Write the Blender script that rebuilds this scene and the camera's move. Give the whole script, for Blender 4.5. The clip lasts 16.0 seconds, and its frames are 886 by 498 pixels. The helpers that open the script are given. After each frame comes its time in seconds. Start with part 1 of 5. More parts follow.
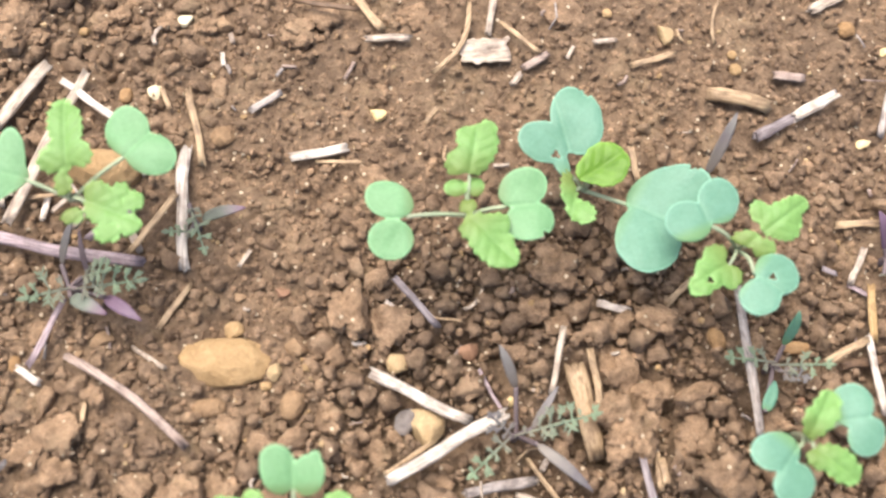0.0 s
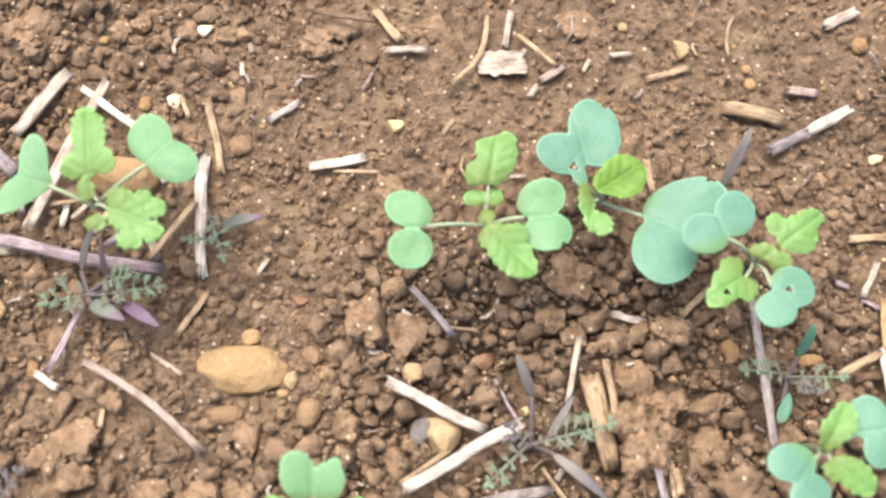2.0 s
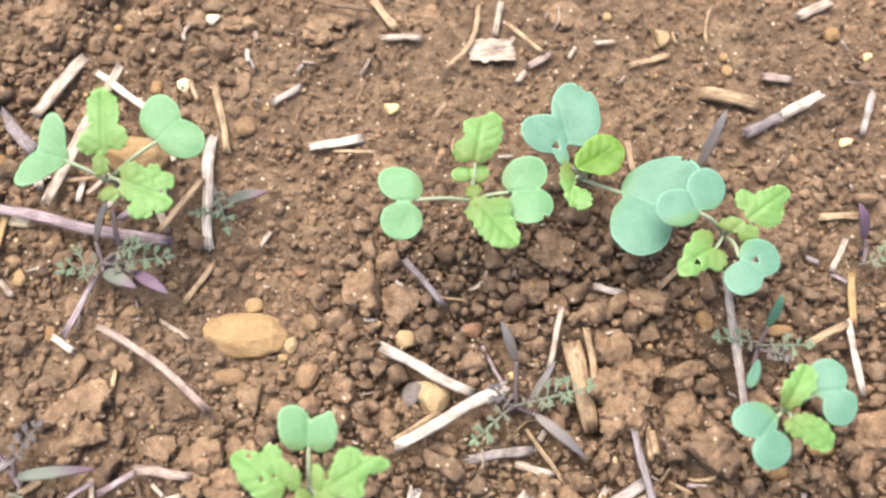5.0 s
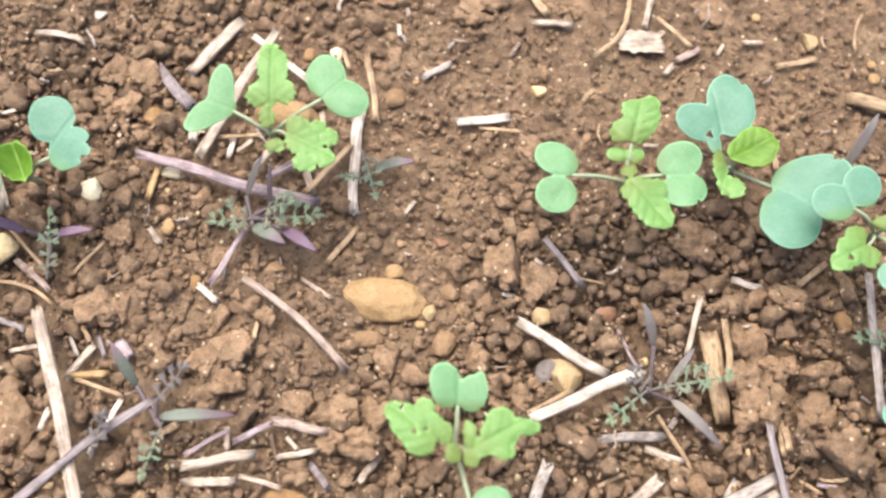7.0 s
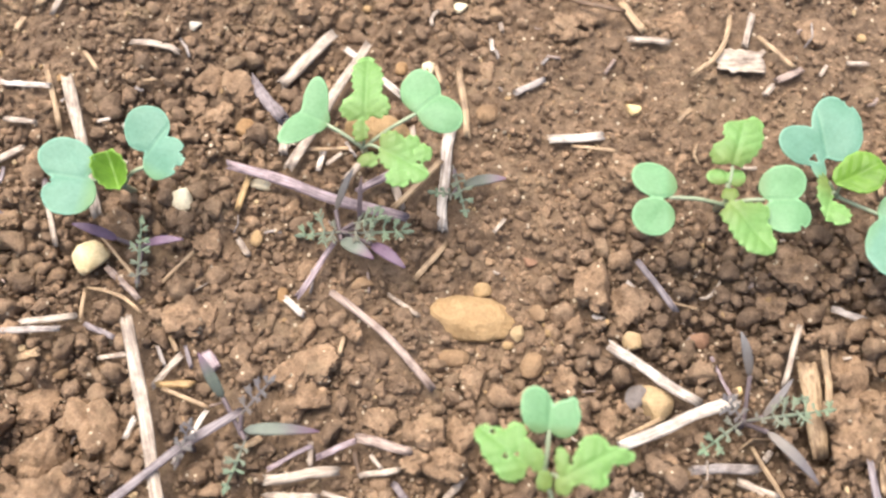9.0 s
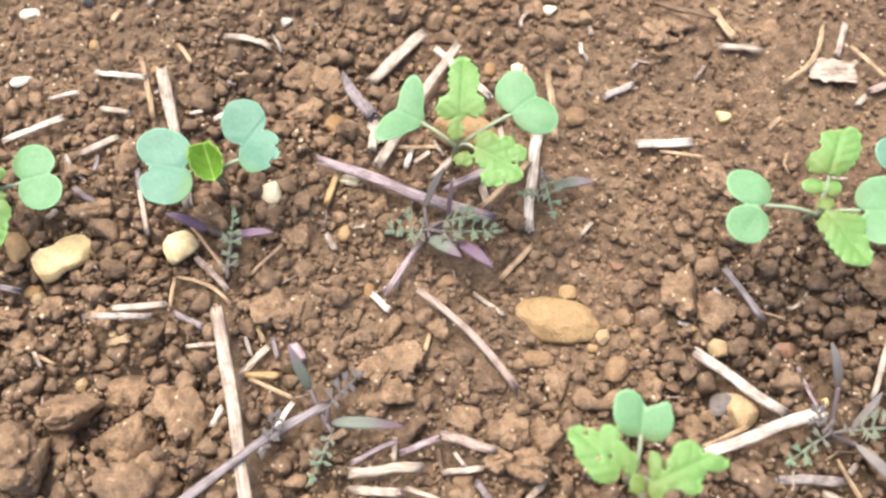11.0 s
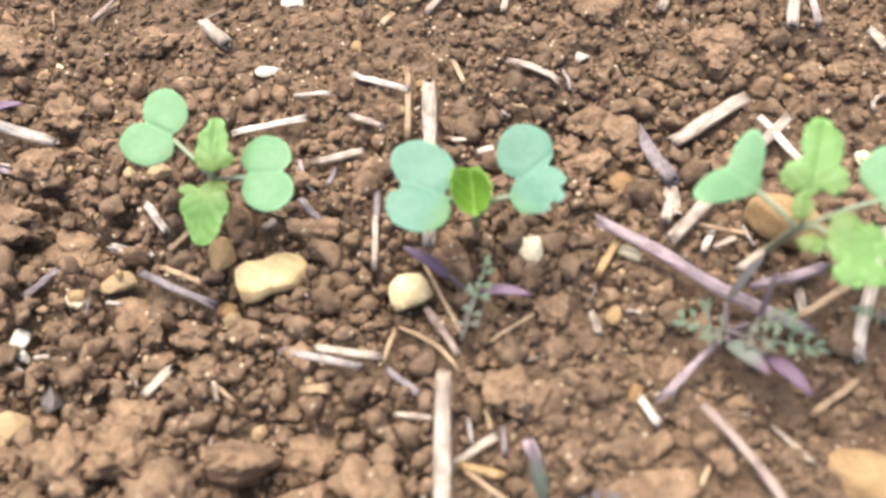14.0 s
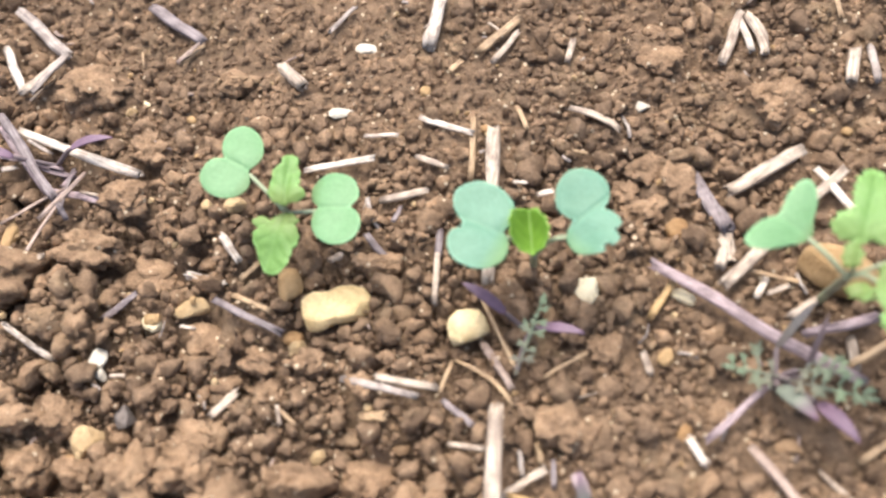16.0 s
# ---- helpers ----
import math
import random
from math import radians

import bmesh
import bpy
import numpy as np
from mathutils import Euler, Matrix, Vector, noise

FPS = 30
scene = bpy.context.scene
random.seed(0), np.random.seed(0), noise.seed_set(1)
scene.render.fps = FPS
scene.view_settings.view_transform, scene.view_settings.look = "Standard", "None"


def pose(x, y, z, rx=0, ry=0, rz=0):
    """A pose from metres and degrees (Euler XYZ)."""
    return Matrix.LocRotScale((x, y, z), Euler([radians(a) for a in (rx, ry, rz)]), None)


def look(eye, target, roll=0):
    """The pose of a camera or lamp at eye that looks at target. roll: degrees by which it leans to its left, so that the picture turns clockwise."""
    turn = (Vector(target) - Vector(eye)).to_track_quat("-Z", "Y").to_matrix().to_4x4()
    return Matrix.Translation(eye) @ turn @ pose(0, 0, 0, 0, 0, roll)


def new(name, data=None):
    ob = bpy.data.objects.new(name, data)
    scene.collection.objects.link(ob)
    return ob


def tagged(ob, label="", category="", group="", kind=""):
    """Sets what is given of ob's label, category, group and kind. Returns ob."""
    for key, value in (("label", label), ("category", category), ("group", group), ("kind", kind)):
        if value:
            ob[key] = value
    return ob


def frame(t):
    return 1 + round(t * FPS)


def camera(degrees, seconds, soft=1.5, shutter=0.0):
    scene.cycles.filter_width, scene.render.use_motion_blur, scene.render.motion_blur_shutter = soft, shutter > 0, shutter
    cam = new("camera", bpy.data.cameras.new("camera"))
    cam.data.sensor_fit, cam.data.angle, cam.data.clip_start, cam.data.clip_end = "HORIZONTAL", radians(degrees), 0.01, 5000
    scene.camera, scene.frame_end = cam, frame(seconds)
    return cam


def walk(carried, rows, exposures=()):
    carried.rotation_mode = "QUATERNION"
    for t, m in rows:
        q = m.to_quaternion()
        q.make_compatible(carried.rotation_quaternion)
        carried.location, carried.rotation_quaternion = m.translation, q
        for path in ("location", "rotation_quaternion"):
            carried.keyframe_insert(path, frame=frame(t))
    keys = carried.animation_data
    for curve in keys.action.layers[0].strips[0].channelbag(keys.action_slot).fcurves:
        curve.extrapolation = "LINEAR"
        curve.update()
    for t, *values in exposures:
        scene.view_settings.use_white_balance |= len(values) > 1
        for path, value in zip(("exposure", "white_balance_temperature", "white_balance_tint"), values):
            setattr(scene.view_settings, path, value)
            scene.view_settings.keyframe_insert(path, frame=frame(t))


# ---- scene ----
import functools

cam = camera(46.4, 16.0, soft=2.4)
cam.data.dof.use_dof, cam.data.dof.focus_distance, cam.data.dof.aperture_fstop = True, 0.221, 12.0
PATH = [
    (0, (0.074, 0.072, 0.202), (0.181, 0.666, -1.705), 9.7),
    (0.5, (0.073, 0.073, 0.203), (0.169, 0.668, -1.704), 8.8),
    (1, (0.073, 0.073, 0.203), (0.162, 0.677, -1.702), 8.4),
    (1.5, (0.07, 0.072, 0.202), (0.18, 0.687, -1.698), 10.2),
    (2, (0.07, 0.071, 0.203), (0.182, 0.689, -1.696), 10.3),
    (2.5, (0.071, 0.069, 0.204), (0.18, 0.693, -1.693), 10.1),
    (3, (0.074, 0.068, 0.207), (0.164, 0.69, -1.692), 8.4),
    (5.3, (0.074, 0.058, 0.216), (0.16, 0.679, -1.683), 8.4),
    (5.5, (0.07, 0.055, 0.217), (0.167, 0.685, -1.678), 9.6),
    (6, (0.062, 0.051, 0.217), (0.139, 0.682, -1.679), 9.3),
    (6.5, (0.056, 0.048, 0.214), (0.104, 0.692, -1.679), 8.2),
    (7, (0.052, 0.048, 0.211), (0.066, 0.729, -1.67), 6.4),
    (7.5, (0.05, 0.051, 0.21), (0.032, 0.766, -1.658), 4.7),
    (8, (0.05, 0.05, 0.208), (-0.007, 0.767, -1.658), 2.1),
    (8.5, (0.048, 0.05, 0.208), (-0.036, 0.754, -1.662), 0.3),
    (9, (0.046, 0.05, 0.208), (-0.061, 0.738, -1.666), -1.4),
    (11.3, (0.03, 0.046, 0.209), (-0.147, 0.73, -1.662), -4.8),
    (11.5, (0.026, 0.043, 0.207), (-0.146, 0.754, -1.654), -4.1),
    (12, (0.022, 0.04, 0.209), (-0.156, 0.754, -1.65), -4.3),
    (12.5, (0.017, 0.039, 0.21), (-0.233, 0.755, -1.641), -7.6),
    (13, (0.014, 0.039, 0.202), (-0.381, 0.83, -1.593), -9.0),
    (13.5, (0.011, 0.044, 0.182), (-0.472, 0.872, -1.573), -8.6),
    (14, (0.009, 0.049, 0.164), (-0.502, 0.861, -1.59), -9.5),
    (14.5, (0.007, 0.051, 0.157), (-0.543, 0.866, -1.584), -10.4),
    (15, (0.009, 0.049, 0.156), (-0.613, 0.881, -1.553), -11.9),
    (15.5, (0.01, 0.047, 0.163), (-0.635, 0.877, -1.538), -12.5),
    (16, (0.013, 0.045, 0.169), (-0.646, 0.877, -1.526), -12.9),
]
walk(cam, [(t, look(eye, target, roll)) for t, eye, target, roll in PATH], [(0.0, 1.34), (16.0, 1.34)])

SUN_TURN, SUN_HEIGHT = -38.0, 68.0
world = bpy.data.worlds.new("sky")
scene.world = world
world.use_nodes = True
wt = world.node_tree
sky = wt.nodes.new("ShaderNodeTexSky")
sky.sky_type, sky.sun_disc = "NISHITA", False
sky.sun_elevation, sky.sun_rotation = radians(SUN_HEIGHT), radians(SUN_TURN)
sky.air_density, sky.dust_density, sky.ozone_density = 1.0, 6.0, 1.0
wt.links.new(sky.outputs["Color"], wt.nodes["Background"].inputs["Color"])
wt.nodes["Background"].inputs["Strength"].default_value = 0.120
lamp = bpy.data.lights.new("sun", "SUN")
lamp.energy, lamp.angle, lamp.color = 1.88, radians(45), (1.0, 0.96, 0.90)
sun = new("sun", lamp)
az = radians(SUN_TURN)
sun.matrix_world = look((math.sin(az) * 3, math.cos(az) * 3, 3 * math.tan(radians(SUN_HEIGHT))), (0, 0, 0))


# ---- materials ----
def material(name, rough=0.8, spec=0.3):
    m = bpy.data.materials.new(name)
    m.use_nodes = True
    bsdf = m.node_tree.nodes["Principled BSDF"]
    bsdf.inputs["Roughness"].default_value = rough
    bsdf.inputs["Specular IOR Level"].default_value = spec
    return m, m.node_tree.nodes, m.node_tree.links, bsdf


def noise_tex(nodes, links, coord, scale, detail=4.0, rough=0.6):
    n = nodes.new("ShaderNodeTexNoise")
    n.inputs["Scale"].default_value, n.inputs["Detail"].default_value, n.inputs["Roughness"].default_value = scale, detail, rough
    links.new(coord, n.inputs["Vector"])
    return n


def ramp(nodes, links, fac, *stops):
    r = nodes.new("ShaderNodeValToRGB")
    e = r.color_ramp.elements
    while len(e) < len(stops):
        e.new(0.5)
    for k, (p, c) in zip(e, stops):
        k.position, k.color = p, (*c, 1)
    links.new(fac, r.inputs["Fac"])
    return r


def mix(nodes, links, fac, a, b, kind="MIX"):
    m = nodes.new("ShaderNodeMix")
    m.data_type, m.blend_type = "RGBA", kind
    for sock, v in ((m.inputs["Factor"], fac), (m.inputs["A"], a), (m.inputs["B"], b)):
        if isinstance(v, (int, float)):
            sock.default_value = v
        elif isinstance(v, tuple):
            sock.default_value = (*v, 1)
        else:
            links.new(v, sock)
    return m.outputs["Result"]


def bump(nodes, links, bsdf, height, strength, distance):
    b = nodes.new("ShaderNodeBump")
    b.inputs["Strength"].default_value, b.inputs["Distance"].default_value = strength, distance
    links.new(height, b.inputs["Height"])
    prior = bsdf.inputs["Normal"].links
    if prior:
        links.new(prior[0].from_socket, b.inputs["Normal"])
    links.new(b.outputs["Normal"], bsdf.inputs["Normal"])


def soil_material(name, dark, light, islands=False):
    m, n, l, bsdf = material(name, 0.85, 0.25)
    geo = n.new("ShaderNodeNewGeometry")
    pos = geo.outputs["Position"]
    big = noise_tex(n, l, pos, 28.0, 3.0)
    mid = noise_tex(n, l, pos, 320.0, 5.0, 0.65)
    fine = noise_tex(n, l, pos, 1900.0, 4.0, 0.7)
    c = ramp(n, l, mid.outputs["Fac"], (0.3, dark), (0.72, light)).outputs["Color"]
    c = mix(n, l, 0.55, c, ramp(n, l, big.outputs["Fac"], (0.3, (0.72, 0.72, 0.74)), (0.7, (1.2, 1.17, 1.12))).outputs["Color"], "MULTIPLY")
    c = mix(n, l, 0.5, c, ramp(n, l, fine.outputs["Fac"], (0.3, (0.52, 0.5, 0.48)), (0.7, (1.5, 1.48, 1.45))).outputs["Color"], "MULTIPLY")
    if islands:
        c = mix(n, l, 0.58, c, ramp(n, l, geo.outputs["Random Per Island"], (0.0, (0.6, 0.58, 0.58)), (0.55, (1.0, 1.0, 1.0)), (1.0, (1.38, 1.33, 1.25))).outputs["Color"], "MULTIPLY")
    # dusty ochre patches
    dust = noise_tex(n, l, pos, 75.0, 6.0, 0.75)
    dusty = ramp(n, l, dust.outputs["Fac"], (0.54, (0, 0, 0)), (0.68, (0.55, 0.55, 0.55)))
    c = mix(n, l, dusty.outputs["Color"], c, (0.335, 0.24, 0.145))
    # pale mineral grit set in the soil
    grit = n.new("ShaderNodeTexVoronoi")
    grit.inputs["Scale"].default_value = 520.0
    l.new(pos, grit.inputs["Vector"])
    near = n.new("ShaderNodeMath")
    near.operation = "LESS_THAN"
    near.inputs[1].default_value = 0.22
    l.new(grit.outputs["Distance"], near.inputs[0])
    pick = n.new("ShaderNodeSeparateColor")
    l.new(grit.outputs["Color"], pick.inputs["Color"])
    few = n.new("ShaderNodeMath")
    few.operation = "GREATER_THAN"
    few.inputs[1].default_value = 0.79
    l.new(pick.outputs["Red"], few.inputs[0])
    both = n.new("ShaderNodeMath")
    both.operation = "MULTIPLY"
    l.new(near.outputs[0], both.inputs[0])
    l.new(few.outputs[0], both.inputs[1])
    c = mix(n, l, both.outputs[0], c, (0.58, 0.47, 0.33))
    l.new(c, bsdf.inputs["Base Color"])
    bump(n, l, bsdf, mid.outputs["Fac"], 1.0, 0.0019)
    bump(n, l, bsdf, fine.outputs["Fac"], 0.9, 0.0006)
    return m


# ground toned darker than the crumbs, painting shade into the gaps between them
SOIL = soil_material("soil", (0.095, 0.061, 0.038), (0.282, 0.193, 0.124))
CRUMB = soil_material("soil_crumb", (0.134, 0.086, 0.053), (0.380, 0.262, 0.171), True)


@functools.lru_cache(maxsize=None)
def stone_material(kind):
    dark, light = {
        "ochre": ((0.295, 0.186, 0.085), (0.440, 0.295, 0.150)),
        "orange": ((0.228, 0.129, 0.057), (0.380, 0.236, 0.114)),
        "cream": ((0.66, 0.54, 0.33), (0.86, 0.76, 0.54)),
        "yellow": ((0.72, 0.51, 0.23), (0.95, 0.74, 0.41)),
        "sand": ((0.33, 0.225, 0.115), (0.50, 0.365, 0.205)),
        "tan": ((0.198, 0.122, 0.065), (0.334, 0.220, 0.129)),
        "brown": ((0.19, 0.115, 0.062), (0.34, 0.22, 0.122)),
        "pink": ((0.213, 0.114, 0.068), (0.350, 0.205, 0.129)),
        "grey": ((0.122, 0.103, 0.091), (0.213, 0.182, 0.167)),
        "white": ((0.471, 0.418, 0.334), (0.669, 0.623, 0.532)),
        "butter": ((0.66, 0.50, 0.25), (0.90, 0.74, 0.45)),
    }[kind]
    m, n, l, bsdf = material("stone_" + kind, 0.7, 0.3)
    pos = n.new("ShaderNodeNewGeometry").outputs["Position"]
    a = noise_tex(n, l, pos, 170.0, 5.0, 0.6)
    b = noise_tex(n, l, pos, 1500.0, 4.0, 0.7)
    c = ramp(n, l, a.outputs["Fac"], (0.3, dark), (0.66, light)).outputs["Color"]
    c = mix(n, l, 0.5, c, ramp(n, l, b.outputs["Fac"], (0.3, (0.7, 0.68, 0.64)), (0.7, (1.25, 1.25, 1.25))).outputs["Color"], "MULTIPLY")
    l.new(c, bsdf.inputs["Base Color"])
    bump(n, l, bsdf, a.outputs["Fac"], 0.5, 0.0022)
    bump(n, l, bsdf, b.outputs["Fac"], 0.9, 0.0006)
    return m


@functools.lru_cache(maxsize=None)
def straw_material(kind):
    dark, light = {
        "white": ((0.300, 0.237, 0.185), (0.580, 0.512, 0.438)),
        "pale": ((0.220, 0.163, 0.120), (0.450, 0.375, 0.300)),
        "tan": ((0.205, 0.133, 0.076), (0.395, 0.281, 0.167)),
        "ochre": ((0.251, 0.152, 0.061), (0.418, 0.281, 0.129)),
        "grey": ((0.182, 0.152, 0.137), (0.380, 0.327, 0.289)),
        "purple": ((0.128, 0.090, 0.096), (0.350, 0.272, 0.280)),
        "pink": ((0.167, 0.114, 0.091), (0.357, 0.274, 0.228)),
        "brown": ((0.076, 0.046, 0.027), (0.167, 0.103, 0.061)),
        "slate": ((0.099, 0.080, 0.082), (0.236, 0.198, 0.199)),
    }[kind]
    m, n, l, bsdf = material("straw_" + kind, 0.55, 0.35)
    tc = n.new("ShaderNodeTexCoord")
    mp = n.new("ShaderNodeMapping")
    mp.inputs["Scale"].default_value = (120.0, 1900.0, 1900.0)
    l.new(tc.outputs["Object"], mp.inputs["Vector"])
    grain = noise_tex(n, l, mp.outputs["Vector"], 1.0, 4.0, 0.6)
    pos = n.new("ShaderNodeNewGeometry").outputs["Position"]
    blot = noise_tex(n, l, pos, 260.0, 3.0)
    c = ramp(n, l, grain.outputs["Fac"], (0.32, dark), (0.58, light)).outputs["Color"]
    c = mix(n, l, 0.75, c, ramp(n, l, blot.outputs["Fac"], (0.34, (0.5, 0.46, 0.46)), (0.56, (1.1, 1.1, 1.1))).outputs["Color"], "MULTIPLY")
    l.new(c, bsdf.inputs["Base Color"])
    bump(n, l, bsdf, grain.outputs["Fac"], 0.5, 0.0004)
    return m


@functools.lru_cache(maxsize=None)
def leaf_material(kind):
    base, deep, rib = {
        "blue": ((0.136, 0.286, 0.200), (0.106, 0.244, 0.160), (0.225, 0.410, 0.268)),
        "green": ((0.160, 0.322, 0.156), (0.130, 0.280, 0.124), (0.245, 0.430, 0.225)),
        "young": ((0.166, 0.315, 0.090), (0.128, 0.258, 0.060), (0.235, 0.410, 0.150)),
        "yellow": ((0.133, 0.266, 0.027), (0.084, 0.182, 0.015), (0.198, 0.319, 0.061)),
        "strap": ((0.165, 0.190, 0.148), (0.122, 0.125, 0.106), (0.175, 0.213, 0.152)),
        "purple": ((0.21, 0.135, 0.195), (0.155, 0.098, 0.142), (0.25, 0.18, 0.22)),
        "feather": ((0.235, 0.315, 0.195), (0.200, 0.240, 0.170), (0.295, 0.333, 0.257)),
        "dusk": ((0.205, 0.195, 0.18), (0.165, 0.14, 0.15), (0.225, 0.21, 0.195)),
        "petiole": ((0.28, 0.345, 0.215), (0.26, 0.28, 0.19), (0.265, 0.33, 0.205)),
        "stem": ((0.246, 0.297, 0.165), (0.236, 0.185, 0.143), (0.267, 0.308, 0.205)),
        "mauve": ((0.185, 0.142, 0.146), (0.14, 0.102, 0.11), (0.195, 0.158, 0.158)),
    }[kind]
    m, n, l, bsdf = material("leaf_" + kind, 0.5, 0.38)
    pos = n.new("ShaderNodeNewGeometry").outputs["Position"]
    att = n.new("ShaderNodeAttribute")
    att.attribute_name = "blade"
    sep = n.new("ShaderNodeSeparateColor")
    l.new(att.outputs["Color"], sep.inputs["Color"])
    blot = noise_tex(n, l, pos, 190.0, 4.0, 0.6)
    cell = noise_tex(n, l, pos, 1500.0, 3.0, 0.6)
    c = ramp(n, l, blot.outputs["Fac"], (0.3, deep), (0.65, base)).outputs["Color"]
    c = mix(n, l, 0.35, c, ramp(n, l, cell.outputs["Fac"], (0.3, (0.75, 0.78, 0.72)), (0.7, (1.2, 1.18, 1.2))).outputs["Color"], "MULTIPLY")
    vein = ramp(n, l, sep.outputs["Green"], (0.0, (0.25, 0.25, 0.25)), (0.06, (0, 0, 0)))
    c = mix(n, l, vein.outputs["Color"], c, rib)
    if kind in ("young", "yellow", "green", "blue"):
        # side veins that leave the midrib at a slant
        strong = 0.16 if kind in ("young", "yellow") else 0.06
        side = ramp(n, l, att.outputs["Alpha"], (0.0, (strong, strong, strong)), (0.35, (0, 0, 0)))
        c = mix(n, l, side.outputs["Color"], c, rib)
    rim = ramp(n, l, sep.outputs["Red"], (0.90, (0, 0, 0)), (0.985, (0.6, 0.6, 0.6)))
    c = mix(n, l, rim.outputs["Color"], c, tuple(min(0.6, v * 1.7 + 0.04) for v in base))
    reach = 0.5 if kind == "young" else 0.24
    foot = ramp(n, l, sep.outputs["Blue"], (0.0, (0.8, 0.8, 0.8)), (reach, (0, 0, 0)))
    if kind in ("young", "green", "blue"):
        c = mix(n, l, foot.outputs["Color"], c, {"young": (0.150, 0.190, 0.042), "green": (0.13, 0.21, 0.08), "blue": (0.15, 0.28, 0.11)}[kind])
    if kind in ("feather", "dusk"):
        heel = ramp(n, l, sep.outputs["Blue"], (0.1, (0.8, 0.8, 0.8)), (0.7, (0, 0, 0)))
        c = mix(n, l, heel.outputs["Color"], c, (0.22, 0.185, 0.155))
    if kind == "strap":
        tip = ramp(n, l, sep.outputs["Blue"], (0.45, (0, 0, 0)), (0.95, (0.85, 0.85, 0.85)))
        c = mix(n, l, tip.outputs["Color"], c, (0.2, 0.11, 0.165))
    l.new(c, bsdf.inputs["Base Color"])
    bump(n, l, bsdf, cell.outputs["Fac"], 0.25, 0.0003)
    bump(n, l, bsdf, blot.outputs["Fac"], 0.25, 0.001)
    if kind not in ("stem", "petiole"):
        tr = n.new("ShaderNodeBsdfTranslucent")
        l.new(c, tr.inputs["Color"])
        add = n.new("ShaderNodeMixShader")
        add.inputs["Fac"].default_value = 0.22
        l.new(bsdf.outputs["BSDF"], add.inputs[1])
        l.new(tr.outputs["BSDF"], add.inputs[2])
        l.new(add.outputs["Shader"], n["Material Output"].inputs["Surface"])
    return m


# ---- the ground ----
RNG = np.random.default_rng(11)
LATTICE = RNG.random((256, 256))


def value_noise(x, y, size):
    """Smooth noise from 0 to 1 with lumps of about that size."""
    u, v = np.asarray(x) / size + 61.3, np.asarray(y) / size + 87.7
    i, j = np.floor(u).astype(int), np.floor(v).astype(int)
    a, b = u - i, v - j
    a, b = a * a * (3 - 2 * a), b * b * (3 - 2 * b)
    g = lambda p, q: LATTICE[p % 256, q % 256]
    return (g(i, j) * (1 - a) + g(i + 1, j) * a) * (1 - b) + (g(i, j + 1) * (1 - a) + g(i + 1, j + 1) * a) * b


def loose(x, y):
    """How cloddy the soil lies there: 0 a smooth crust, 1 loose clods."""
    x, y = np.asarray(x), np.asarray(y)
    crust = np.exp(-(((y - 0.168 - 0.10 * (x - 0.04)) / 0.03) ** 2)) * 0.22 * np.clip((x - 0.02) / 0.03, 0, 1)
    crust = np.maximum(crust, 0.24 * np.exp(-(((x - 0.045) / 0.02) ** 2 + ((y - 0.13) / 0.03) ** 2)))
    heap = 0.46 * np.clip((0.101 - y - 0.18 * np.clip(x, -1, 0.0)) / 0.05, 0, 1)
    heap = np.maximum(heap, 0.75 * np.exp(-((x - 0.14) / 0.055) ** 2 - ((y - 0.075) / 0.045) ** 2))
    return np.clip(0.63 - (0.24 - 0.11 * np.clip((0.055 - x) / 0.035, 0, 1)) * np.clip((y - 0.125) / 0.035, 0, 1) - crust + heap + 0.4 * (value_noise(x, y, 0.03) - 0.5), 0.1, 1.0)


def ground_z(x, y):
    x, y = np.asarray(x, float), np.asarray(y, float)
    k = loose(x, y)
    z = 0.0012 + 0.004 * (value_noise(x, y, 0.055) - 0.5) - 0.0045 * (k - 0.5) + (0.0015 + 0.0035 * k) * (value_noise(x, y, 0.016) - 0.5)
    z = z + (0.0008 + 0.0078 * k * k) * (value_noise(x, y, 0.0062) - 0.6) + 0.0016 * (value_noise(x, y, 0.0027) - 0.5) + 0.0011 * (value_noise(x, y, 0.0014) - 0.5)
    return z


X0, X1, Y0, Y1 = -0.235, 0.225, -0.035, 0.245


def mesh_from(name, verts, faces, mats, smooth=True):
    me = bpy.data.meshes.new(name)
    me.from_pydata(verts, [], faces)
    for m in mats:
        me.materials.append(m)
    if smooth:
        me.polygons.foreach_set("use_smooth", np.ones(len(me.polygons), bool))
    me.update()
    return me


def fast_mesh(name, verts, quads_or_tris, mat, smooth=True):
    """A mesh from arrays of places and of faces that all have the same number of corners."""
    k = quads_or_tris.shape[1]
    me = bpy.data.meshes.new(name)
    me.vertices.add(len(verts))
    me.vertices.foreach_set("co", np.ascontiguousarray(verts, np.float32).ravel())
    me.loops.add(quads_or_tris.size)
    me.loops.foreach_set("vertex_index", np.ascontiguousarray(quads_or_tris, np.int32).ravel())
    me.polygons.add(len(quads_or_tris))
    me.polygons.foreach_set("loop_start", np.arange(0, quads_or_tris.size, k, dtype=np.int32))
    me.polygons.foreach_set("use_smooth", np.full(len(quads_or_tris), smooth))
    me.materials.append(mat)
    me.update(calc_edges=True)
    me.validate()
    return me


